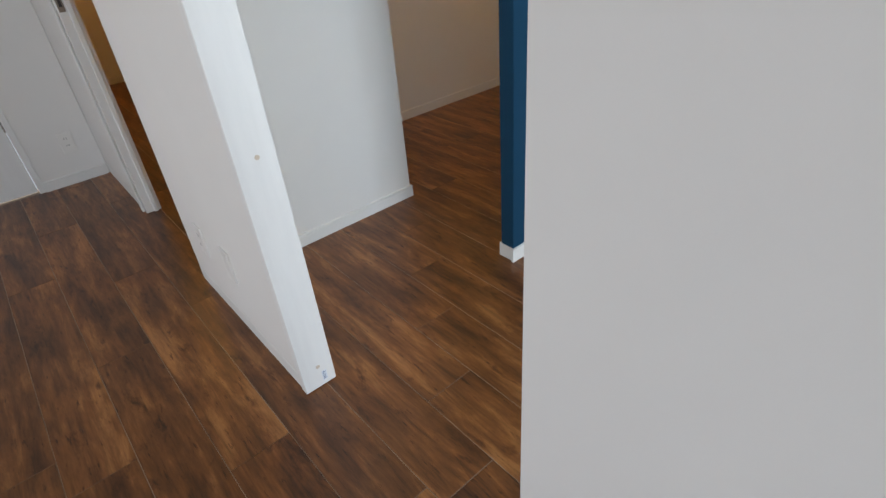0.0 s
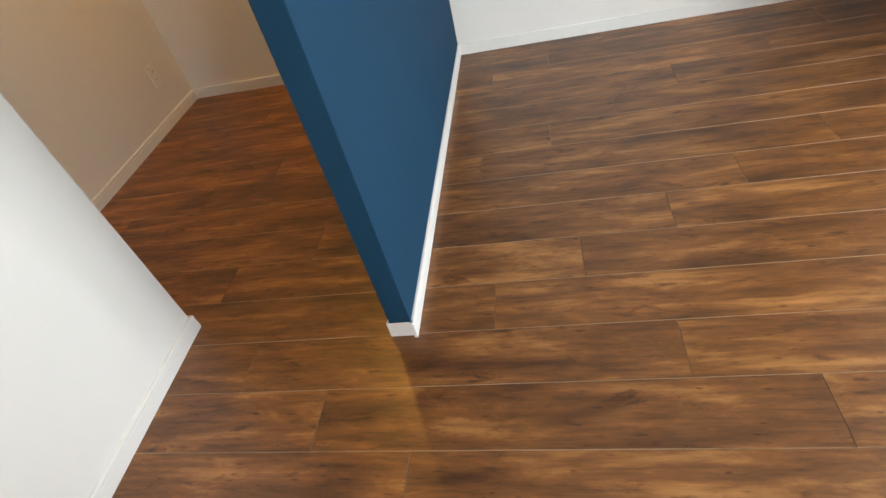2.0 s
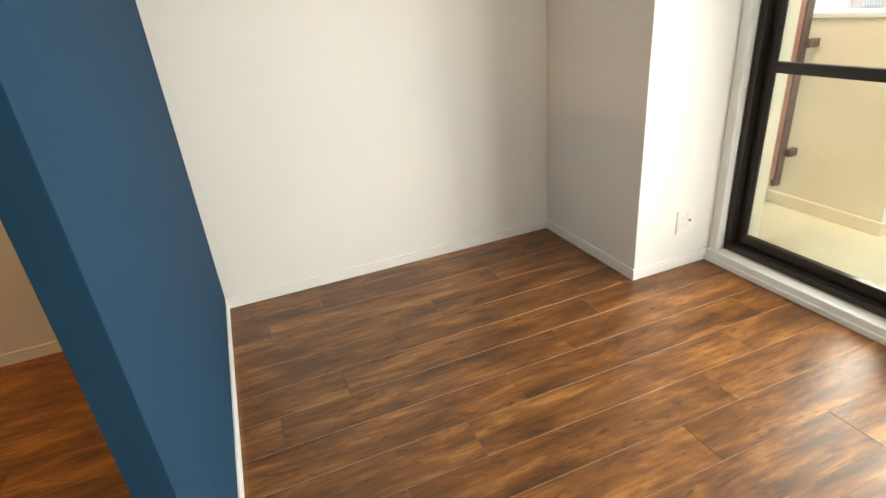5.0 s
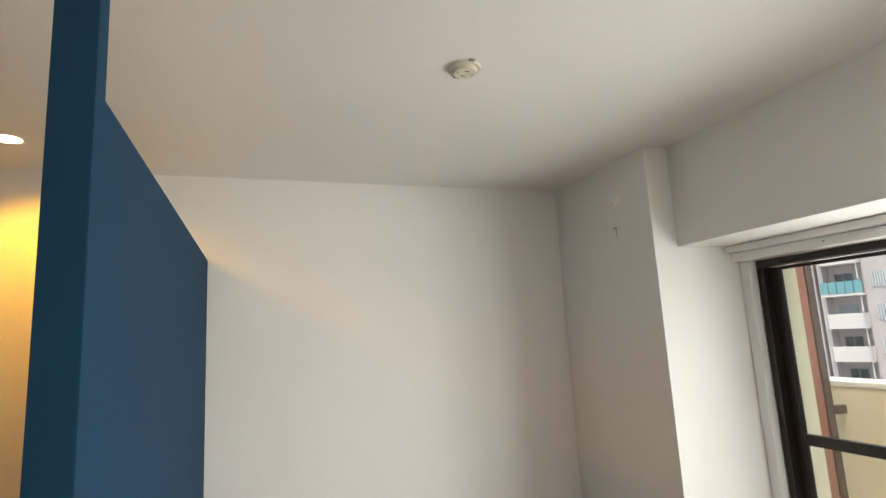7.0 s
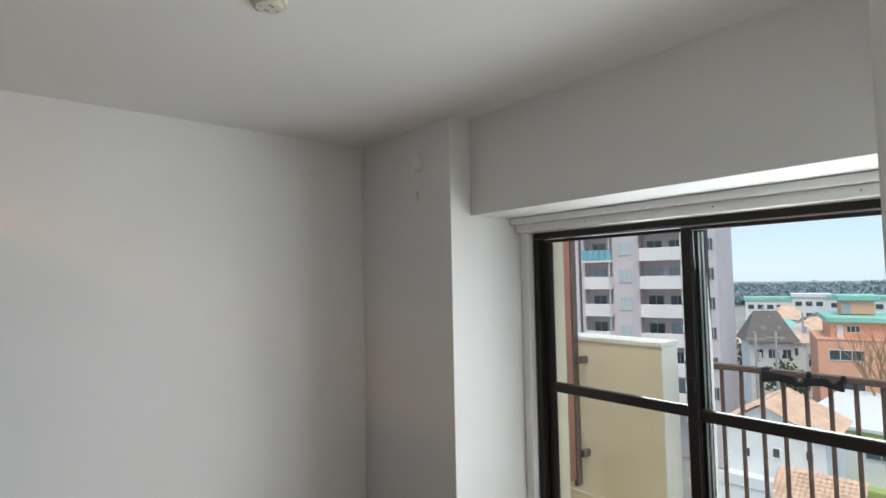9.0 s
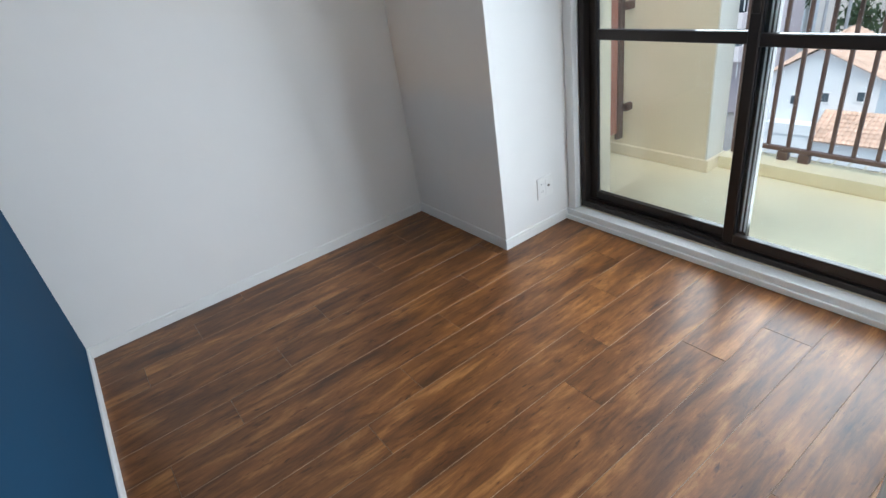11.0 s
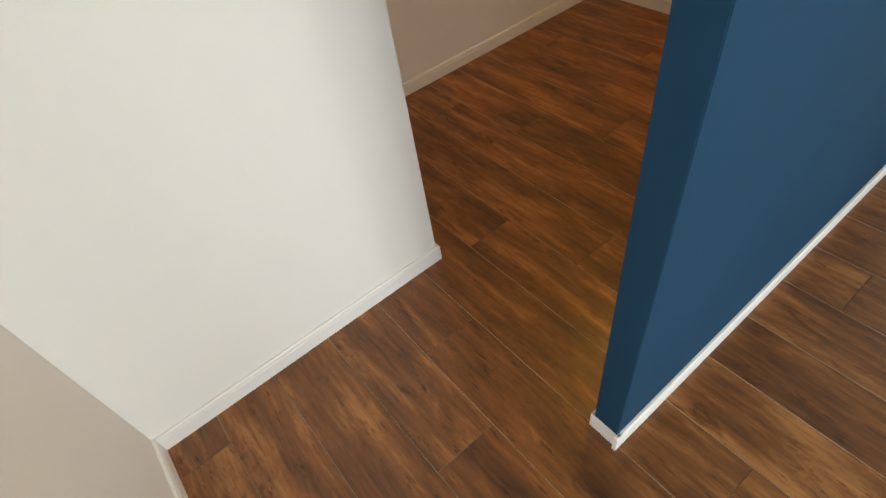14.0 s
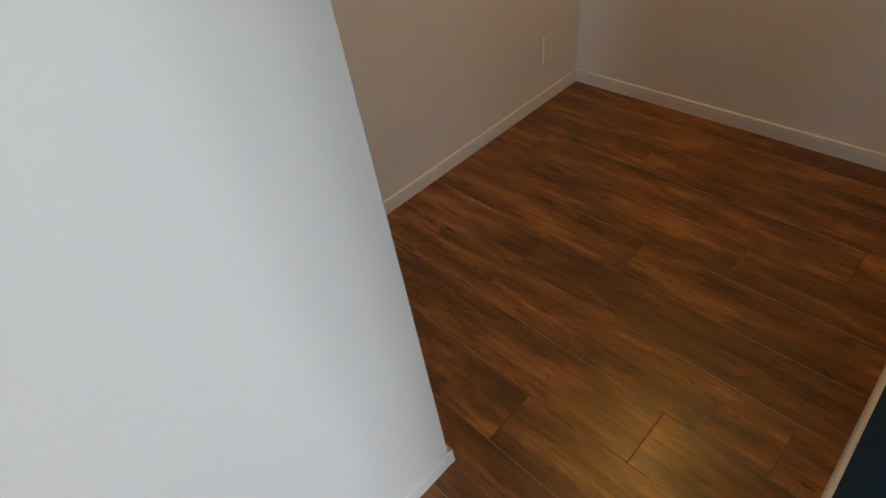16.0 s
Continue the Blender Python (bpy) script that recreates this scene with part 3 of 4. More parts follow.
for k in range(62):
    x = 0.76 - k * 0.079
    if tile is None:
        tile = part("tile", fresh(((-0.035, -3.905, 0.030), (0.035, -3.835, 0.038)), bevel=0.002), WHITE_OUT, kerb)
        tile.location.x = x
    else:
        c = tile.copy()
        scene.collection.objects.link(c)
        c.location.x = x

rail = thing("balcony_railing", "brown painted steel balcony railing with upright bars", "railing")
RY = -3.79
part("top_rail", fresh(((-4.6, RY - 0.028, 0.985), (0.815, RY + 0.028, 1.020)), bevel=0.006, seg=2), RAIL, rail)
part("bottom_rail", fresh(((-4.6, RY - 0.016, 0.085), (0.815, RY + 0.016, 0.112)), bevel=0.004), RAIL, rail)
part("end_post", fresh(((0.735, RY - 0.03, 0.028), (0.812, RY + 0.03, 0.984)), bevel=0.005), RAIL, rail)
bar = None
for k in range(46):
    x = 0.595 - 0.1145 * k
    if bar is None:
        bar = part("bar", fresh(((-0.010, RY - 0.010, 0.1125), (0.010, RY + 0.010, 0.9845)), bevel=0.002), RAIL, rail)
        bar.location.x = x
    else:
        c = bar.copy()
        scene.collection.objects.link(c)
        c.location.x = x
for x in (0.50, 0.38, -1.0, -2.4, -3.8):
    part("foot", fresh(((x - 0.030, RY - 0.02, 0.029), (x + 0.030, RY + 0.02, 0.0845)), bevel=0.003), RAIL, rail)

hang = thing("laundry_pole_bracket", "black laundry pole bracket with two open hooks on the railing", "bracket")
bm = bmesh.new()
n = 40
ring = []
for i in range(n + 1):
    x = 0.345 - 0.395 * i / n
    dip = 0.0
    for c in (0.155, -0.005):
        d = abs(x - c)
        if d < 0.027:
            dip = max(dip, math.sqrt(0.027 ** 2 - d * d))
    top = 1.012 - 0.02 * (1 - min(1, abs(i - n / 2) / (n / 2))) - dip
    ring.append((x, top))
verts = {}
for y in (RY + 0.030, RY + 0.055):
    verts[y] = ([bm.verts.new((x, y, z)) for x, z in ring], [bm.verts.new((x, y, 0.952 + 0.008 * math.sin(x * 30))) for x, z in ring])
(y0, (t0, b0)), (y1, (t1, b1)) = verts.items()
for i in range(n):
    for q in ((t0[i], t0[i + 1], b0[i + 1], b0[i]), (t1[i], b1[i], b1[i + 1], t1[i + 1]), (t0[i], t1[i], t1[i + 1], t0[i + 1]), (b0[i], b0[i + 1], b1[i + 1], b1[i])):
        bm.faces.new(q)
for i in (0, n):
    bm.faces.new((t0[i], b0[i], b1[i], t1[i]))
part("arm", bm, GASKET, hang)
part("clamp", fresh(((0.31, RY - 0.032, 0.978), (0.355, RY + 0.0305, 1.026)), bevel=0.003), GASKET, hang)
part("clip", fresh(((0.098, RY + 0.0305, 1.0), (0.118, RY + 0.054, 1.032)), bevel=0.003), GASKET, hang)
part("clip", fresh(((-0.060, RY + 0.0305, 0.985), (-0.040, RY + 0.054, 1.030)), bevel=0.003), GASKET, hang)

screen = thing("balcony_screen", "brick-red balcony dividing screen in a brown steel frame", "screen")
part("panel", fresh(((1.472, -3.44, 0.15), (1.484, -2.87, 2.5))), BRICKRED, screen)
part("frame_post", fresh(((1.462, -3.50, 0.10), (1.494, -3.442, 2.5)), bevel=0.003), BRONZE_LIGHT, screen)
part("frame_post", fresh(((1.462, -2.868, 0.10), (1.494, -2.861, 2.5)), bevel=0.002), BRONZE_LIGHT, screen)
for z in (0.30, 0.96, 1.9):
    part("bracket", fresh(((1.425, -3.554, z), (1.461, -3.48, z + 0.05)), bevel=0.004), BRONZE_LIGHT, screen)

# ---- the town outside ----
EYE = Vector((-0.855, -0.272, 1.565))
GZ = -17.0
setting("ground", fresh(((-1200, -1200, GZ - 0.5), (1200, 1200, GZ))), ASPHALT, "grey town ground of streets and yards", "ground")


def far(az, dist, z=GZ, turn=0.0):
    """A place seen from the window: az degrees from straight out, local x to the beholder's right, local y away."""
    a = radians(az)
    return pose(EYE.x + dist * math.sin(a), EYE.y - dist * math.cos(a), z, 0, 0, az + 180 + turn)


def window(parent, x, z, w, h, pane=PANE, y=0.0, frame_mat=WHITE_OUT, mullions=1):
    """A framed window proud of a wall whose face is local y."""
    s = part("window", fresh(((x, y - 0.08, z), (x + w, y - 0.002, z + 0.07)), ((x, y - 0.08, z + h - 0.07), (x + w, y - 0.002, z + h)), ((x, y - 0.08, z + 0.07), (x + 0.07, y - 0.002, z + h - 0.07)), ((x + w - 0.07, y - 0.08, z + 0.07), (x + w, y - 0.002, z + h - 0.07)), *[((x + w * (k + 1) / (mullions + 1) - 0.03, y - 0.07, z + 0.07), (x + w * (k + 1) / (mullions + 1) + 0.03, y - 0.002, z + h - 0.07)) for k in range(mullions)]), frame_mat, parent)
    part("pane", fresh(((x + 0.07, y - 0.04, z + 0.07), (x + w - 0.07, y - 0.006, z + h - 0.07))), pane, s)
    return s


# apartment tower
apt = thing("apartment_tower", "mauve tiled apartment tower with pale concrete balconies", "apartment building", at=far(22.2, 58, turn=-6))
Z0 = -GZ
part("wall", fresh(((-20, 1.6, 0), (-0.9, 14, Z0 + 13)), ((-20, 0, 0), (-14.75, 1.598, Z0 + 13)), ((-11.0, 0, 0), (-8.2, 1.598, Z0 + 13)), ((-3.9, 0, 0), (-0.9, 1.598, Z0 + 13)), ((-14.45, 0.0, 0), (-14.05, 1.598, Z0 + 13)), bevel=0.02), APT, apt)
part("roof", fresh(((-20.2, -0.2, Z0 + 13.002), (-0.7, 14.2, Z0 + 13.4))), APT_LIGHT, apt)
for fl in range(-5, 5):
    z = Z0 + 3.15 + 2.9 * fl
    if z < 0.2:
        continue
    for x0, x1, glassy in ((-8.25, -3.75, False), (-14.15, -10.9, fl == 0)):
        b = part("balcony", fresh(((x0, -0.75, z - 0.12), (x1, 1.59, z + 0.08))), APT_LIGHT, apt)
        if glassy:
            for k in range(5):
                w = (x1 - x0) / 5
                part("glass_panel", fresh(((x0 + k * w + 0.03, -0.74, z + 0.12), (x0 + (k + 1) * w - 0.03, -0.70, z + 1.2))), GLASSBLUE, b)
        else:
            part("balustrade", fresh(((x0 + 0.25, -0.85, z - 0.14), (x1 - 0.25, -0.70, z + 1.2)), ((x0, -0.70, z - 0.14), (x0 + 0.14, 0, z + 1.2)), ((x1 - 0.14, -0.70, z - 0.14), (x1, 0, z + 1.2)), bevel=0.02), APT_LIGHT, b)
            part("fin", fresh(((x0 + 0.05, -0.95, z - 0.16), (x0 + 0.24, -0.70, z + 1.22))), APT, b)
            part("fin", fresh(((x1 - 0.24, -0.95, z - 0.16), (x1 - 0.05, -0.70, z + 1.22))), APT, b)
        bm = bmesh.new()
        tube(bm, (x1 - 0.3, -0.5, z - 1.6), (x1 - 0.3, -0.5, z - 0.13), 0.06, seg=8)
        part("drain_pipe", bm, WHITE_OUT, b)
        window(apt, x0 + 0.5, z + 0.1, 1.5 if x1 - x0 < 4 else 1.6, 1.95, PANE if (fl + int(x0)) % 3 else PANE_PALE, 1.6, STEEL_GREY)
        if x1 - x0 > 4:
            window(apt, x0 + 2.7, z + 0.1, 1.4, 1.95, PANE_PALE if fl % 2 else PANE, 1.6, STEEL_GREY)
    g = part("grille_window", fresh(((-10.35, -0.06, z + 0.55), (-9.05, -0.002, z + 1.9))), PANE_PALE, apt)
    for k in range(7):
        part("grille_bar", fresh(((-10.30 + k * 0.19, -0.14, z + 0.55), (-10.24 + k * 0.19, -0.062, z + 1.9))), WHITE_OUT, g)
    window(apt, -1.75, z + 0.7, 0.62, 1.25, PANE, 0.0, STEEL_GREY)


# salmon building with verdigris roofs
sal = thing("salmon_building", "salmon rendered building with verdigris metal roofs", "building", at=far(15.5, 75, turn=4))
S0 = 10.8
part("wall", fresh(((0, 0, 0), (16, 12, S0)), ((1.5, 2.5, S0), (17, 12, S0 + 1.75)), ((2.9, 5.0, S0 + 2.6), (6.1, 9, S0 + 4.2)), bevel=0.02), SALMON, sal)
part("roof", fresh(((1.0, 1.9, S0 + 1.76), (17.5, 12.5, S0 + 2.5)), bevel=0.12), TEAL, sal, "verdigris metal roof")
part("roof", fresh(((2.5, 4.6, S0 + 4.21), (6.6, 9.4, S0 + 4.9)), bevel=0.1), TEAL, sal, "verdigris metal roof")
part("parapet_cap", fresh(((-0.1, -0.1, S0 + 0.002), (16.1, 0.25, S0 + 0.16))), SALMON, sal)
part("door", fresh(((2.1, 2.40, S0 + 0.02), (2.7, 2.498, S0 + 1.55))), WHITE_OUT, sal)
part("pent_door", fresh(((3.1, 4.90, S0 + 2.62), (3.8, 4.998, S0 + 3.95))), PANE_PALE, sal)
for x, z, w, h, y in ((3.0, 0.65, 1.3, 0.8, 2.5), (6.6, 0.5, 1.9, 1.0, 2.5), (9.3, 0.45, 2.6, 1.0, 2.5), (1.0, -2.3, 3.2, 1.2, 0.0), (6.4, -2.4, 3.0, 1.3, 0.0), (1.0, -5.6, 3.2, 1.3, 0.0), (6.4, -5.6, 3.0, 1.3, 0.0)):
    window(sal, x, S0 + z, w, h, PANE if x < 6 else PANE_PALE, y, WHITE_OUT, 2)


def hip_roof(bm, x0, x1, y0, y1, z0, z1, ridge=0.35, eave=0.4):
    x0, x1, y0, y1 = x0 - eave, x1 + eave, y0 - eave, y1 + eave
    c = [bm.verts.new(p) for p in ((x0, y0, z0), (x1, y0, z0), (x1, y1, z0), (x0, y1, z0))]
    k = (x1 - x0) * (1 - ridge) / 2
    r = [bm.verts.new(((x0 + k), (y0 + y1) / 2, z1)), bm.verts.new(((x1 - k), (y0 + y1) / 2, z1))]
    for f in ((c[0], c[1], r[1], r[0]), (c[1], c[2], r[1]), (c[2], c[3], r[0], r[1]), (c[3], c[0], r[0]), c[::-1]):
        bm.faces.new(f)
    return bm


grey = thing("slate_house", "white house under a large dark grey slate roof", "house", at=far(18.9, 85, turn=12))
part("wall", fresh(((-2.7, 0.3, 0), (2.7, 6, 9.2))), WHITE_OUT, grey)
part("roof", hip_roof(bmesh.new(), -2.9, 2.9, 0, 6.3, 9.2, 13.2, 0.45), SLATE, grey, "dark grey slate roof")
for x in (-1.0, 0.9):
    part("skylight", fresh(((x, 0.9, 10.4), (x + 0.5, 1.5, 11.2))), PANE_PALE, grey)
for x in (-2.1, -0.5, 1.2):
    window(grey, x, 6.9, 1.1, 1.3, PANE, 0.3, WHITE_OUT)

# white house with terracotta roofs
th = thing("terracotta_house", "white rendered house with terracotta tiled roofs", "house", at=far(19.2, 45, turn=-14))
part("wall", fresh(((-3.4, 0, 0), (3.1, 7, 7.3))), WHITE_OUT, th)
bm = bmesh.new()
g = [bm.verts.new(p) for p in ((-3.4, 0, 7.302), (3.1, 0, 7.302), (-0.6, 0, 9.0), (-3.4, 7, 7.302), (3.1, 7, 7.302), (-0.6, 7, 9.0))]
for f in ((g[0], g[1], g[2]), (g[3], g[5], g[4]), (g[0], g[2], g[5], g[3]), (g[1], g[4], g[5], g[2]), (g[0], g[3], g[4], g[1])):
    bm.faces.new(f)
part("gable", bm, WHITE_OUT, th)


def tiled(parent, a, b, c, d, rows, cols, name="roof"):
    """Rows of half-round tiles over the sloping quad a b (eave) c d (ridge)."""
    a, b, c, d = map(Vector, (a, b, c, d))
    nrm = (b - a).cross(d - a).normalized()
    if nrm.z < 0:
        nrm = -nrm
    bm = bmesh.new()
    for i in range(rows):
        for j in range(cols):
            for_u = []
            for k in range(5):
                u = (j + k / 4) / cols
                h = 0.02 + 0.075 * math.sin(math.pi * k / 4)
                lo = a.lerp(b, u).lerp(d.lerp(c, u), i / rows)
                hi = a.lerp(b, u).lerp(d.lerp(c, u), (i + 1.05) / rows)
                for_u.append((bm.verts.new(lo + nrm * (h + 0.05)), bm.verts.new(hi + nrm * h)))
            for k in range(4):
                bm.faces.new((for_u[k][0], for_u[k + 1][0], for_u[k + 1][1], for_u[k][1]))
    for p in ((a, b, c, d),):
        bm.faces.new([bm.verts.new(q + nrm * 0.01) for q in p])
    return part(name, bm, TERRACOTTA, parent, "terracotta tiled roof")


tiled(th, (-3.9, -0.4, 7.05), (-3.9, 7.4, 7.05), (-0.6, 7.4, 9.1), (-0.6, -0.4, 9.1), 10, 22)
tiled(th, (3.6, -0.4, 7.05), (3.6, 7.4, 7.05), (-0.6, 7.4, 9.1), (-0.6, -0.4, 9.1), 11, 22)
part("wing", fresh(((0.6, -2.6, 0), (4.9, -0.002, 3.6))), WHITE_OUT, th)
tiled(th, (0.3, -3.0, 3.62), (5.3, -3.0, 3.62), (5.3, 0.0, 4.9), (0.3, 0.0, 4.9), 8, 16, "wing_roof")
part("terrace_wall", fresh(((-3.0, -3.0, 0), (0.598, -0.002, 4.0)), ((-3.1, -3.1, 4.002), (0.597, -2.9, 4.7))), WHITE_OUT, th)
for x, z in ((-2.0, 5.1), (-0.1, 5.4), (1.9, 5.6)):
    window(th, x, z, 0.55, 0.75, PANE, 0.0, WHITE_OUT, 0)
# flat mauve sheet paints the shade inside the porch arch
bm = bmesh.new()
for k in range(12):
    a0, a1 = math.pi * k / 12, math.pi * (k + 1) / 12
    q = [(2.3 + 1.0 * math.cos(a), -2.62, 1.9 + 0.8 * math.sin(a)) for a in (a0, a1)]
    bm.faces.new([bm.verts.new(p) for p in (q[0], q[1], (q[1][0], -2.62, 0.1), (q[0][0], -2.62, 0.1))])
part("arch_shade", bm, APT, th)

# white flat roof over an olive green front
gr = thing("green_building", "olive green and white building with a flat white roof", "building", at=far(12.0, 54, turn=-10))
part("wall", fresh(((-5.2, 0, 0), (14, 16, 5.85)), bevel=0.02), WHITE_OUT, gr)
part("roof", fresh(((-5.4, -0.2, 5.852), (14.2, 16.2, 6.1))), WHITE_OUT, gr, "flat white roof")
part("green_band", fresh(((-2.0, -1.3, 0.3), (14, -0.002, 1.7)), ((-2.0, -0.06, 5.45), (14, -0.002, 5.75)), bevel=0.02), GREEN, gr, "olive green band")
for x in (-0.6, 1.9, 4.6, 7.2, 9.8):
    window(gr, x, 3.75, 2.0, 1.1, PANE_PALE if int(x) % 2 else PANE, 0.0, STEEL_GREY, 1)
fence = part("terrace_rail", fresh(((-5.0, -1.3, 3.5), (-2.0, -1.26, 3.55))), STEEL_GREY, gr)
for k in range(14):
    part("rail_bar", fresh(((-5.0 + 0.22 * k, -1.29, 2.6), (-4.96 + 0.22 * k, -1.27, 3.5))), STEEL_GREY, fence)
for x, y in ((5.0, 5.0), (6.6, 4.0), (9.0, 7.0)):
    ac = thing("rooftop_unit", "white rooftop air conditioning unit with a dark grille", "air conditioner", at=gr.matrix_world @ pose(x, y, 6.102))
    part("case", fresh(((0, 0, 0), (1.1, 0.6, 1.25)), bevel=0.03), WHITE_OUT, ac)
    part("grille", fresh(((0.08, -0.03, 0.1), (0.62, -0.002, 1.1))), PANE, ac)
can = thing("blue_canopy", "blue sheet carport canopy on steel posts", "canopy", at=far(12.2, 47.5, turn=-12))
part("sheet", fresh(((-2.6, -2.0, 1.9), (1.9, 1.4, 2.02)), bevel=0.02), CANOPY, can)
for x in (-2.4, 1.7):
    for y in (-1.8, 1.2):
        part("post", fresh(((x - 0.05, y - 0.05, 0), (x + 0.05, y + 0.05, 1.899))), STEEL_GREY, can)

# school behind
for az, w, tall in ((20.9, 13.0, 0.0), (17.2, 8.0, 0.9), (14.6, 6.5, 0.6), (11.6, 16.0, 0.4)):
    sc = thing("school_block", "long cream school block with a teal roof edge", "school", "school blocks", at=far(az, 165))
    top = 11.2 + tall
    part("wall", fresh(((0, 0, 0), (w, 9, top)), bevel=0.03), WHITE_OUT, sc)
    part("roof", fresh(((-0.3, -0.3, top + 0.002), (w + 0.3, 9.3, top + 0.8))), TEAL if tall != 0.9 else WHITE_OUT, sc)
    for k in range(int(w / 2.2)):
        for z in (top - 2.3, top - 5.2):
            window(sc, 0.6 + 2.2 * k, z, 1.5, 1.2, PANE, 0.0, STEEL_GREY, 0)

# houses of the quarter
rng = random.Random(4)
roofs = (SLATE, SLATE, TEAL, STEEL_GREY, TERRACOTTA)
for k in range(34):
    az = rng.uniform(6, 21.5)
    d = rng.uniform(92, 155)
    w, dp, h = rng.uniform(5, 9), rng.uniform(5, 8), rng.uniform(5.5, 8.5)
    hs = thing("town_house", "white rendered two-storey town house with a hipped roof", "house", "town houses", at=far(az, d, turn=rng.uniform(-25, 25)))
    part("wall", fresh(((-w / 2, 0, 0), (w / 2, dp, h))), WHITE_OUT if rng.random() < 0.75 else APT_LIGHT, hs)
    part("roof", hip_roof(bmesh.new(), -w / 2, w / 2, 0, dp, h, h + rng.uniform(1.2, 2.2)), rng.choice(roofs), hs)
    for x in (-w / 2 + 0.7, 0.4):
        window(hs, x, h - 1.9, 1.4, 1.1, PANE, 0.0, STEEL_GREY)
for az, d in ((20.2, 66), (18.6, 68), (8.6, 64), (16.5, 100), (13.5, 130), (19.5, 120)):
    po = thing("utility_pole", "grey concrete utility pole with crossarms", "utility pole", "utility poles", at=far(az, d))
    bm = bmesh.new()
    tube(bm, (0, 0, 0), (0, 0, 12.2), 0.19, 0.13, 12)
    part("pole", bm, STEEL_GREY, po)
    for z in (10.6, 11.5):
        part("crossarm", fresh(((-0.9, -0.05, z), (0.9, 0.05, z + 0.1))), STEEL_GREY, po)
    bm = bmesh.new()
    tube(bm, (0.3, 0, 9.2), (0.3, 0, 10.1), 0.22, seg=12)
    part("transformer", bm, STEEL_GREY, po)


# bare tree before the salmon building
def limbs(bm, at, way, length, r, depth, rnd):
    end = at + way * length
    tube(bm, at, end, r, r * 0.68, 6)
    if depth == 0:
        return
    for k in range(4 if depth > 2 else 3):
        t = rnd.uniform(0.45, 1.0)
        d = (way + Vector((rnd.uniform(-0.6, 0.6), rnd.uniform(-0.6, 0.6), rnd.uniform(0.0, 0.5)))).normalized()
        limbs(bm, at.lerp(end, t), d, length * rnd.uniform(0.45, 0.62), r * 0.5, depth - 1, rnd)


bare = thing("bare_tree", "tall leafless tree with reddish brown twigs", "tree", at=far(11.4, 69))
bm = bmesh.new()
tube(bm, (0, 0, 0), (0.1, 0, 6.0), 0.26, 0.18, 10)
part("trunk", bm, BARK, bare)
bm = bmesh.new()
for k in range(7):
    limbs(bm, Vector((0.1, 0, 4.2 + 0.3 * k)), Vector((rng.uniform(-0.45, 0.45), rng.uniform(-0.45, 0.45), 1)).normalized(), rng.uniform(3.6, 5.4), 0.10, 3, rng)
part("crown", bm, BARK, bare)


def foliage(bm, centre, size, count, leaf, rnd):
    for k in range(count):
        p = Vector((rnd.gauss(0, 0.42), rnd.gauss(0, 0.42), rnd.gauss(0, 0.36)))
        if p.length > 1.1:
            p *= 1.0 / p.length
        p = Vector(centre) + Vector((p.x * size[0], p.y * size[1], p.z * size[2]))
        q = Euler((rnd.uniform(0, 6), rnd.uniform(0, 6), rnd.uniform(0, 6))).to_matrix()
        bm.faces.new([bm.verts.new(p + q @ Vector(c) * leaf * rnd.uniform(0.6, 1.3)) for c in ((-1, -0.5, 0), (1, -0.6, 0.1), (0.9, 0.6, -0.1), (-0.8, 0.5, 0.15))])


for az, d, s in ((17.9, 78, 1.0), (20.6, 96, 1.1), (15.9, 112, 1.0), (9.0, 95, 0.9)):
    tr = thing("garden_tree", "small dark green garden tree", "tree", "garden trees", at=far(az, d))
    bm = bmesh.new()
    tube(bm, (0, 0, 0), (0.1, 0, 4.0 * s), 0.18, 0.08, 8)
    part("trunk", bm, BARK, tr)
    bm = bmesh.new()
    foliage(bm, (0, 0, 5.2 * s), (2.3 * s, 2.3 * s, 3.0 * s), 420, 0.28, rng)
    part("crown", bm, LEAF, tr)

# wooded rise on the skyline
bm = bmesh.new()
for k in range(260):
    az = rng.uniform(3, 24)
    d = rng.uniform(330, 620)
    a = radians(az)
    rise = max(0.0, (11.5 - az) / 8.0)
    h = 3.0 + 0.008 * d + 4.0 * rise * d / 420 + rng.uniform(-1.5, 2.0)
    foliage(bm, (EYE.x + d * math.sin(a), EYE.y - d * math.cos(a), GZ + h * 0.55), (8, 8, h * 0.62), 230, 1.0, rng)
tagged(part("far_woods", bm, LEAF_FAR), "green woods along the skyline, distance haze put into their colour", "woods", kind="stuff")

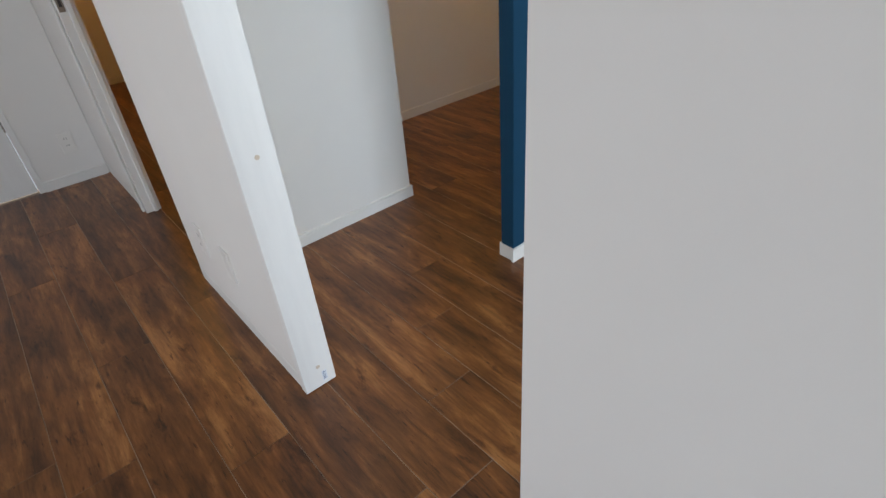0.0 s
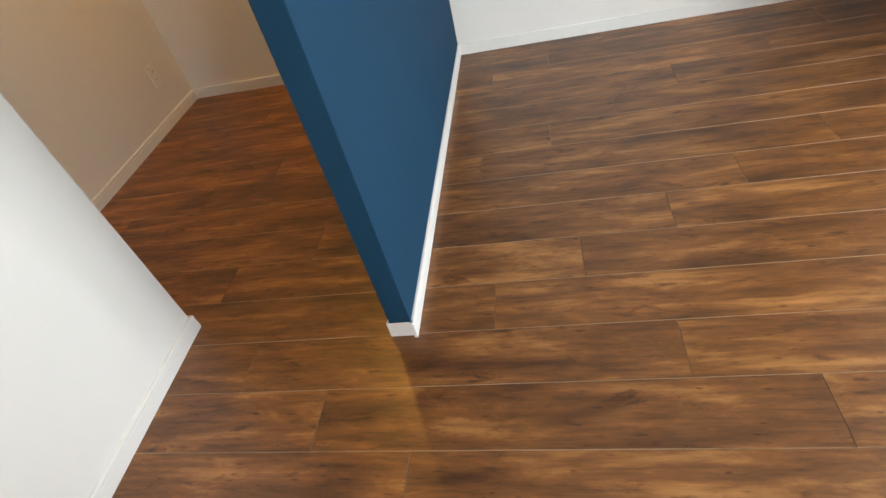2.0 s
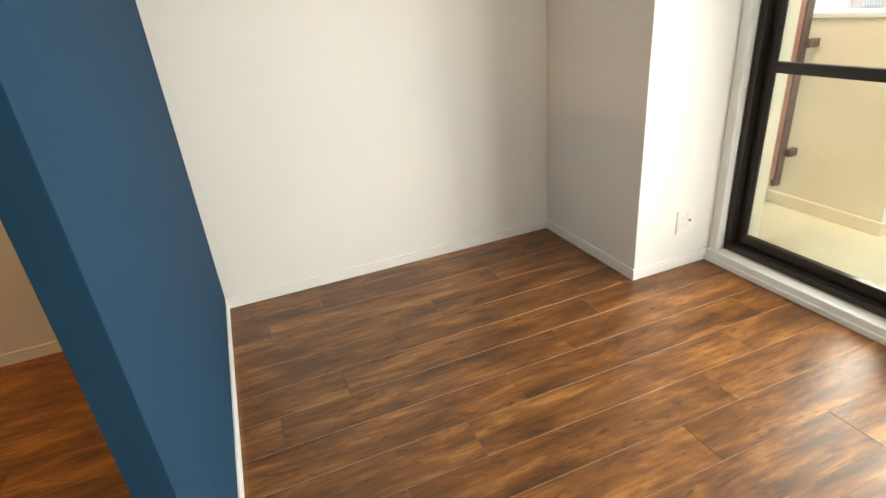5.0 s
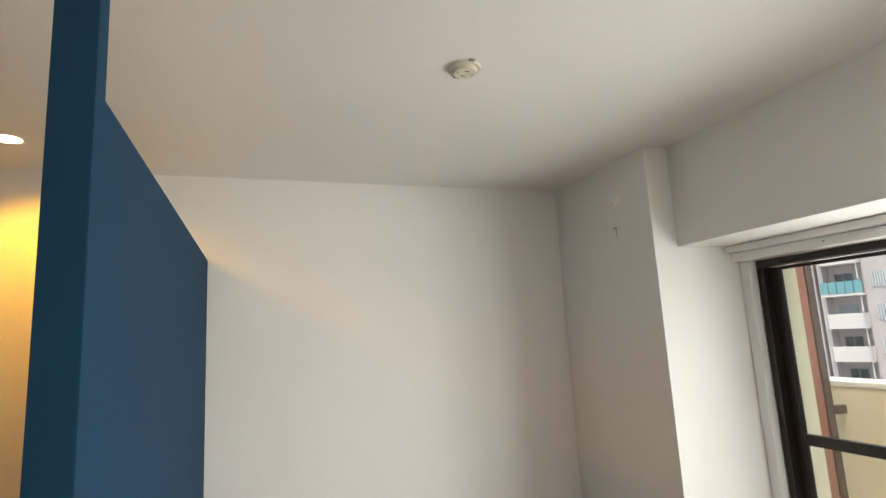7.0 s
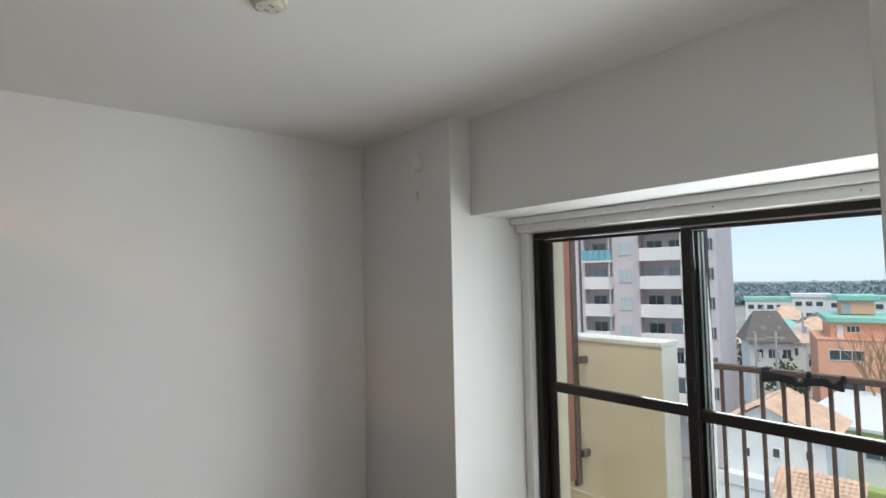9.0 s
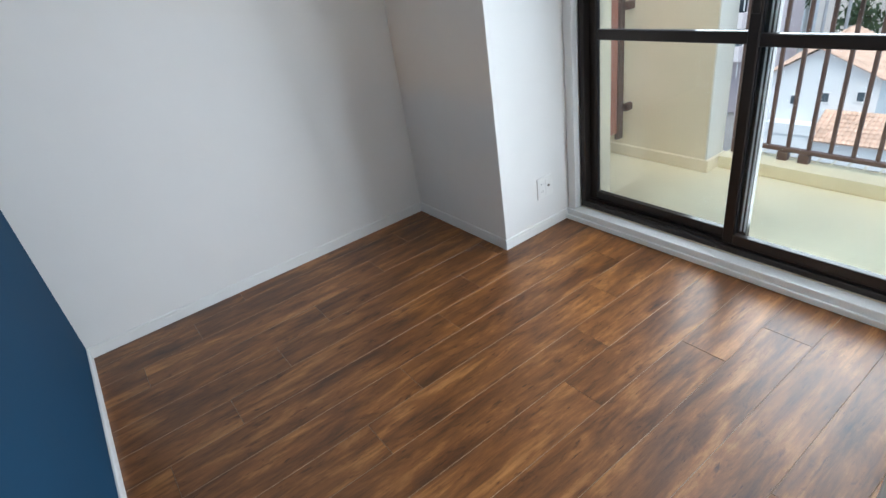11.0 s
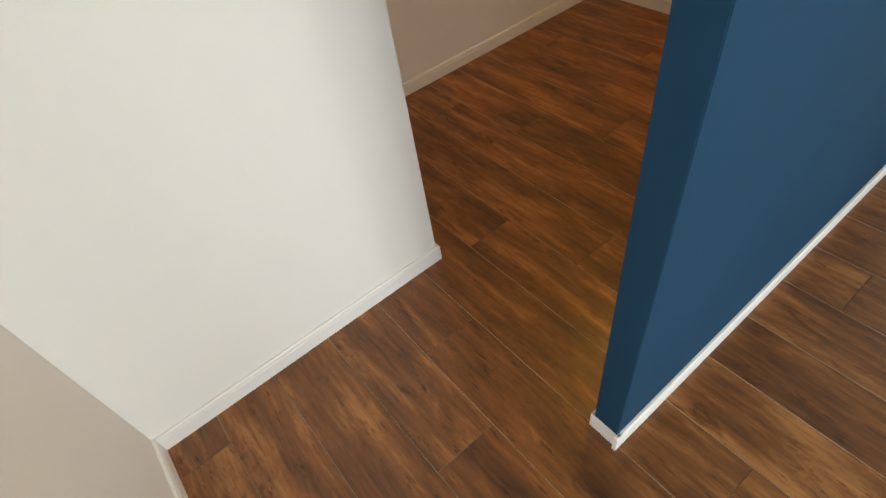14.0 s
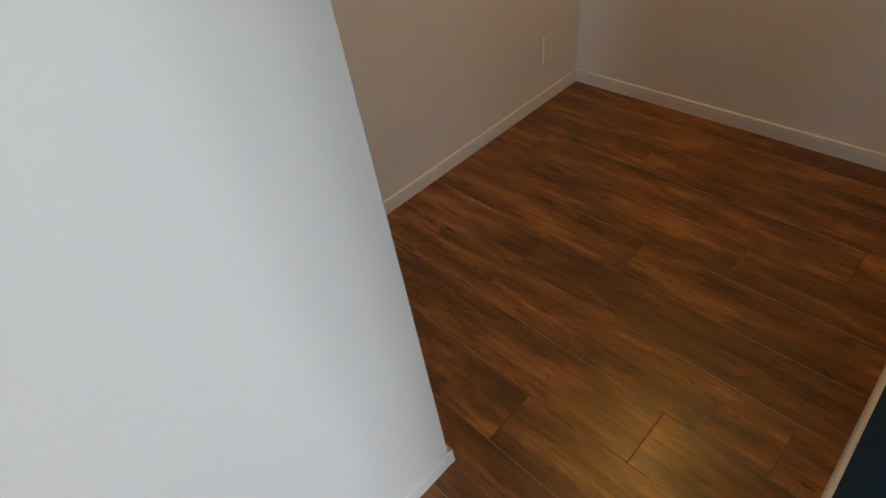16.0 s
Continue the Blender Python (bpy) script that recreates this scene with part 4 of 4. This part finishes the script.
# ---- floor planks, last ----
floor = setting("floor", fresh(((-4.6, -2.72, -0.20), (E_X + 0.15, 2.52, -0.0065)), ((J0, 2.521, -0.20), (C_X + 0.12, C_Y + 0.12, -0.0065))), SCREED, "dark brown wood plank floor with fine joints", "floor")
PW, PL, X_LINE = 0.1772, 1.2165, 0.0135
known = {0: -0.222, -1: -0.704, -2: -0.977, -3: -1.240, 1: -0.488, 2: -0.780, 3: -1.035, 4: -0.152, 5: -0.428, 6: -0.700, 7: -0.975, 8: -0.180, 9: -0.455, 10: -0.730, -4: -0.290, -5: -0.560}
shapes = {}
SEAM = random.Random(9)


def plank_mesh(length):
    key = round(length, 3)
    if key not in shapes:
        w, l, g, c = PW / 2 - 0.0003, length / 2 - 0.0003, 0.006, 0.0010
        me = bpy.data.meshes.new("plank")
        v = [(-w, -l, -g), (w, -l, -g), (w, l, -g), (-w, l, -g), (-w, -l, -0.0011), (w, -l, -0.0011), (w, l, -0.0011), (-w, l, -0.0011), (-w + c, -l + c, 0), (w - c, -l + c, 0), (w - c, l - c, 0), (-w + c, l - c, 0)]
        f = [(3, 2, 1, 0), (8, 9, 10, 11)] + [(i, (i + 1) % 4, (i + 1) % 4 + 4, i + 4) for i in range(4)] + [(i + 4, (i + 1) % 4 + 4, (i + 1) % 4 + 8, i + 8) for i in range(4)]
        me.from_pydata(v, [], f)
        me.materials.append(WOOD)
        me.materials.append(WOOD_EDGE)
        me.materials.append(WOOD_END)
        # long chamfers take the painted glint, short ends the dark tone
        me.polygons.foreach_set("material_index", [0] * 6 + [2, 1, 2, 1])
        shapes[key] = me
    return shapes[key]


def lay(row, lo, hi):
    """One row of planks between lo and hi in y."""
    x = X_LINE + PW * (row + 0.5)
    y = known.get(row, SEAM.uniform(-PL, 0))
    while y > lo:
        y -= PL
    while y < hi - 0.001:
        a, b = max(y, lo), min(y + PL, hi)
        if b - a > 0.02:
            ob = new("plank", plank_mesh(b - a))
            ob.parent = floor
            ob.location = (x, (a + b) / 2, 0)
        y += PL


for row in range(-26, 11):
    lay(row, -2.46 if row >= -5 else -2.50, 2.41 if row < -5 else (C_Y if row < 0 else N_Y + 0.01))
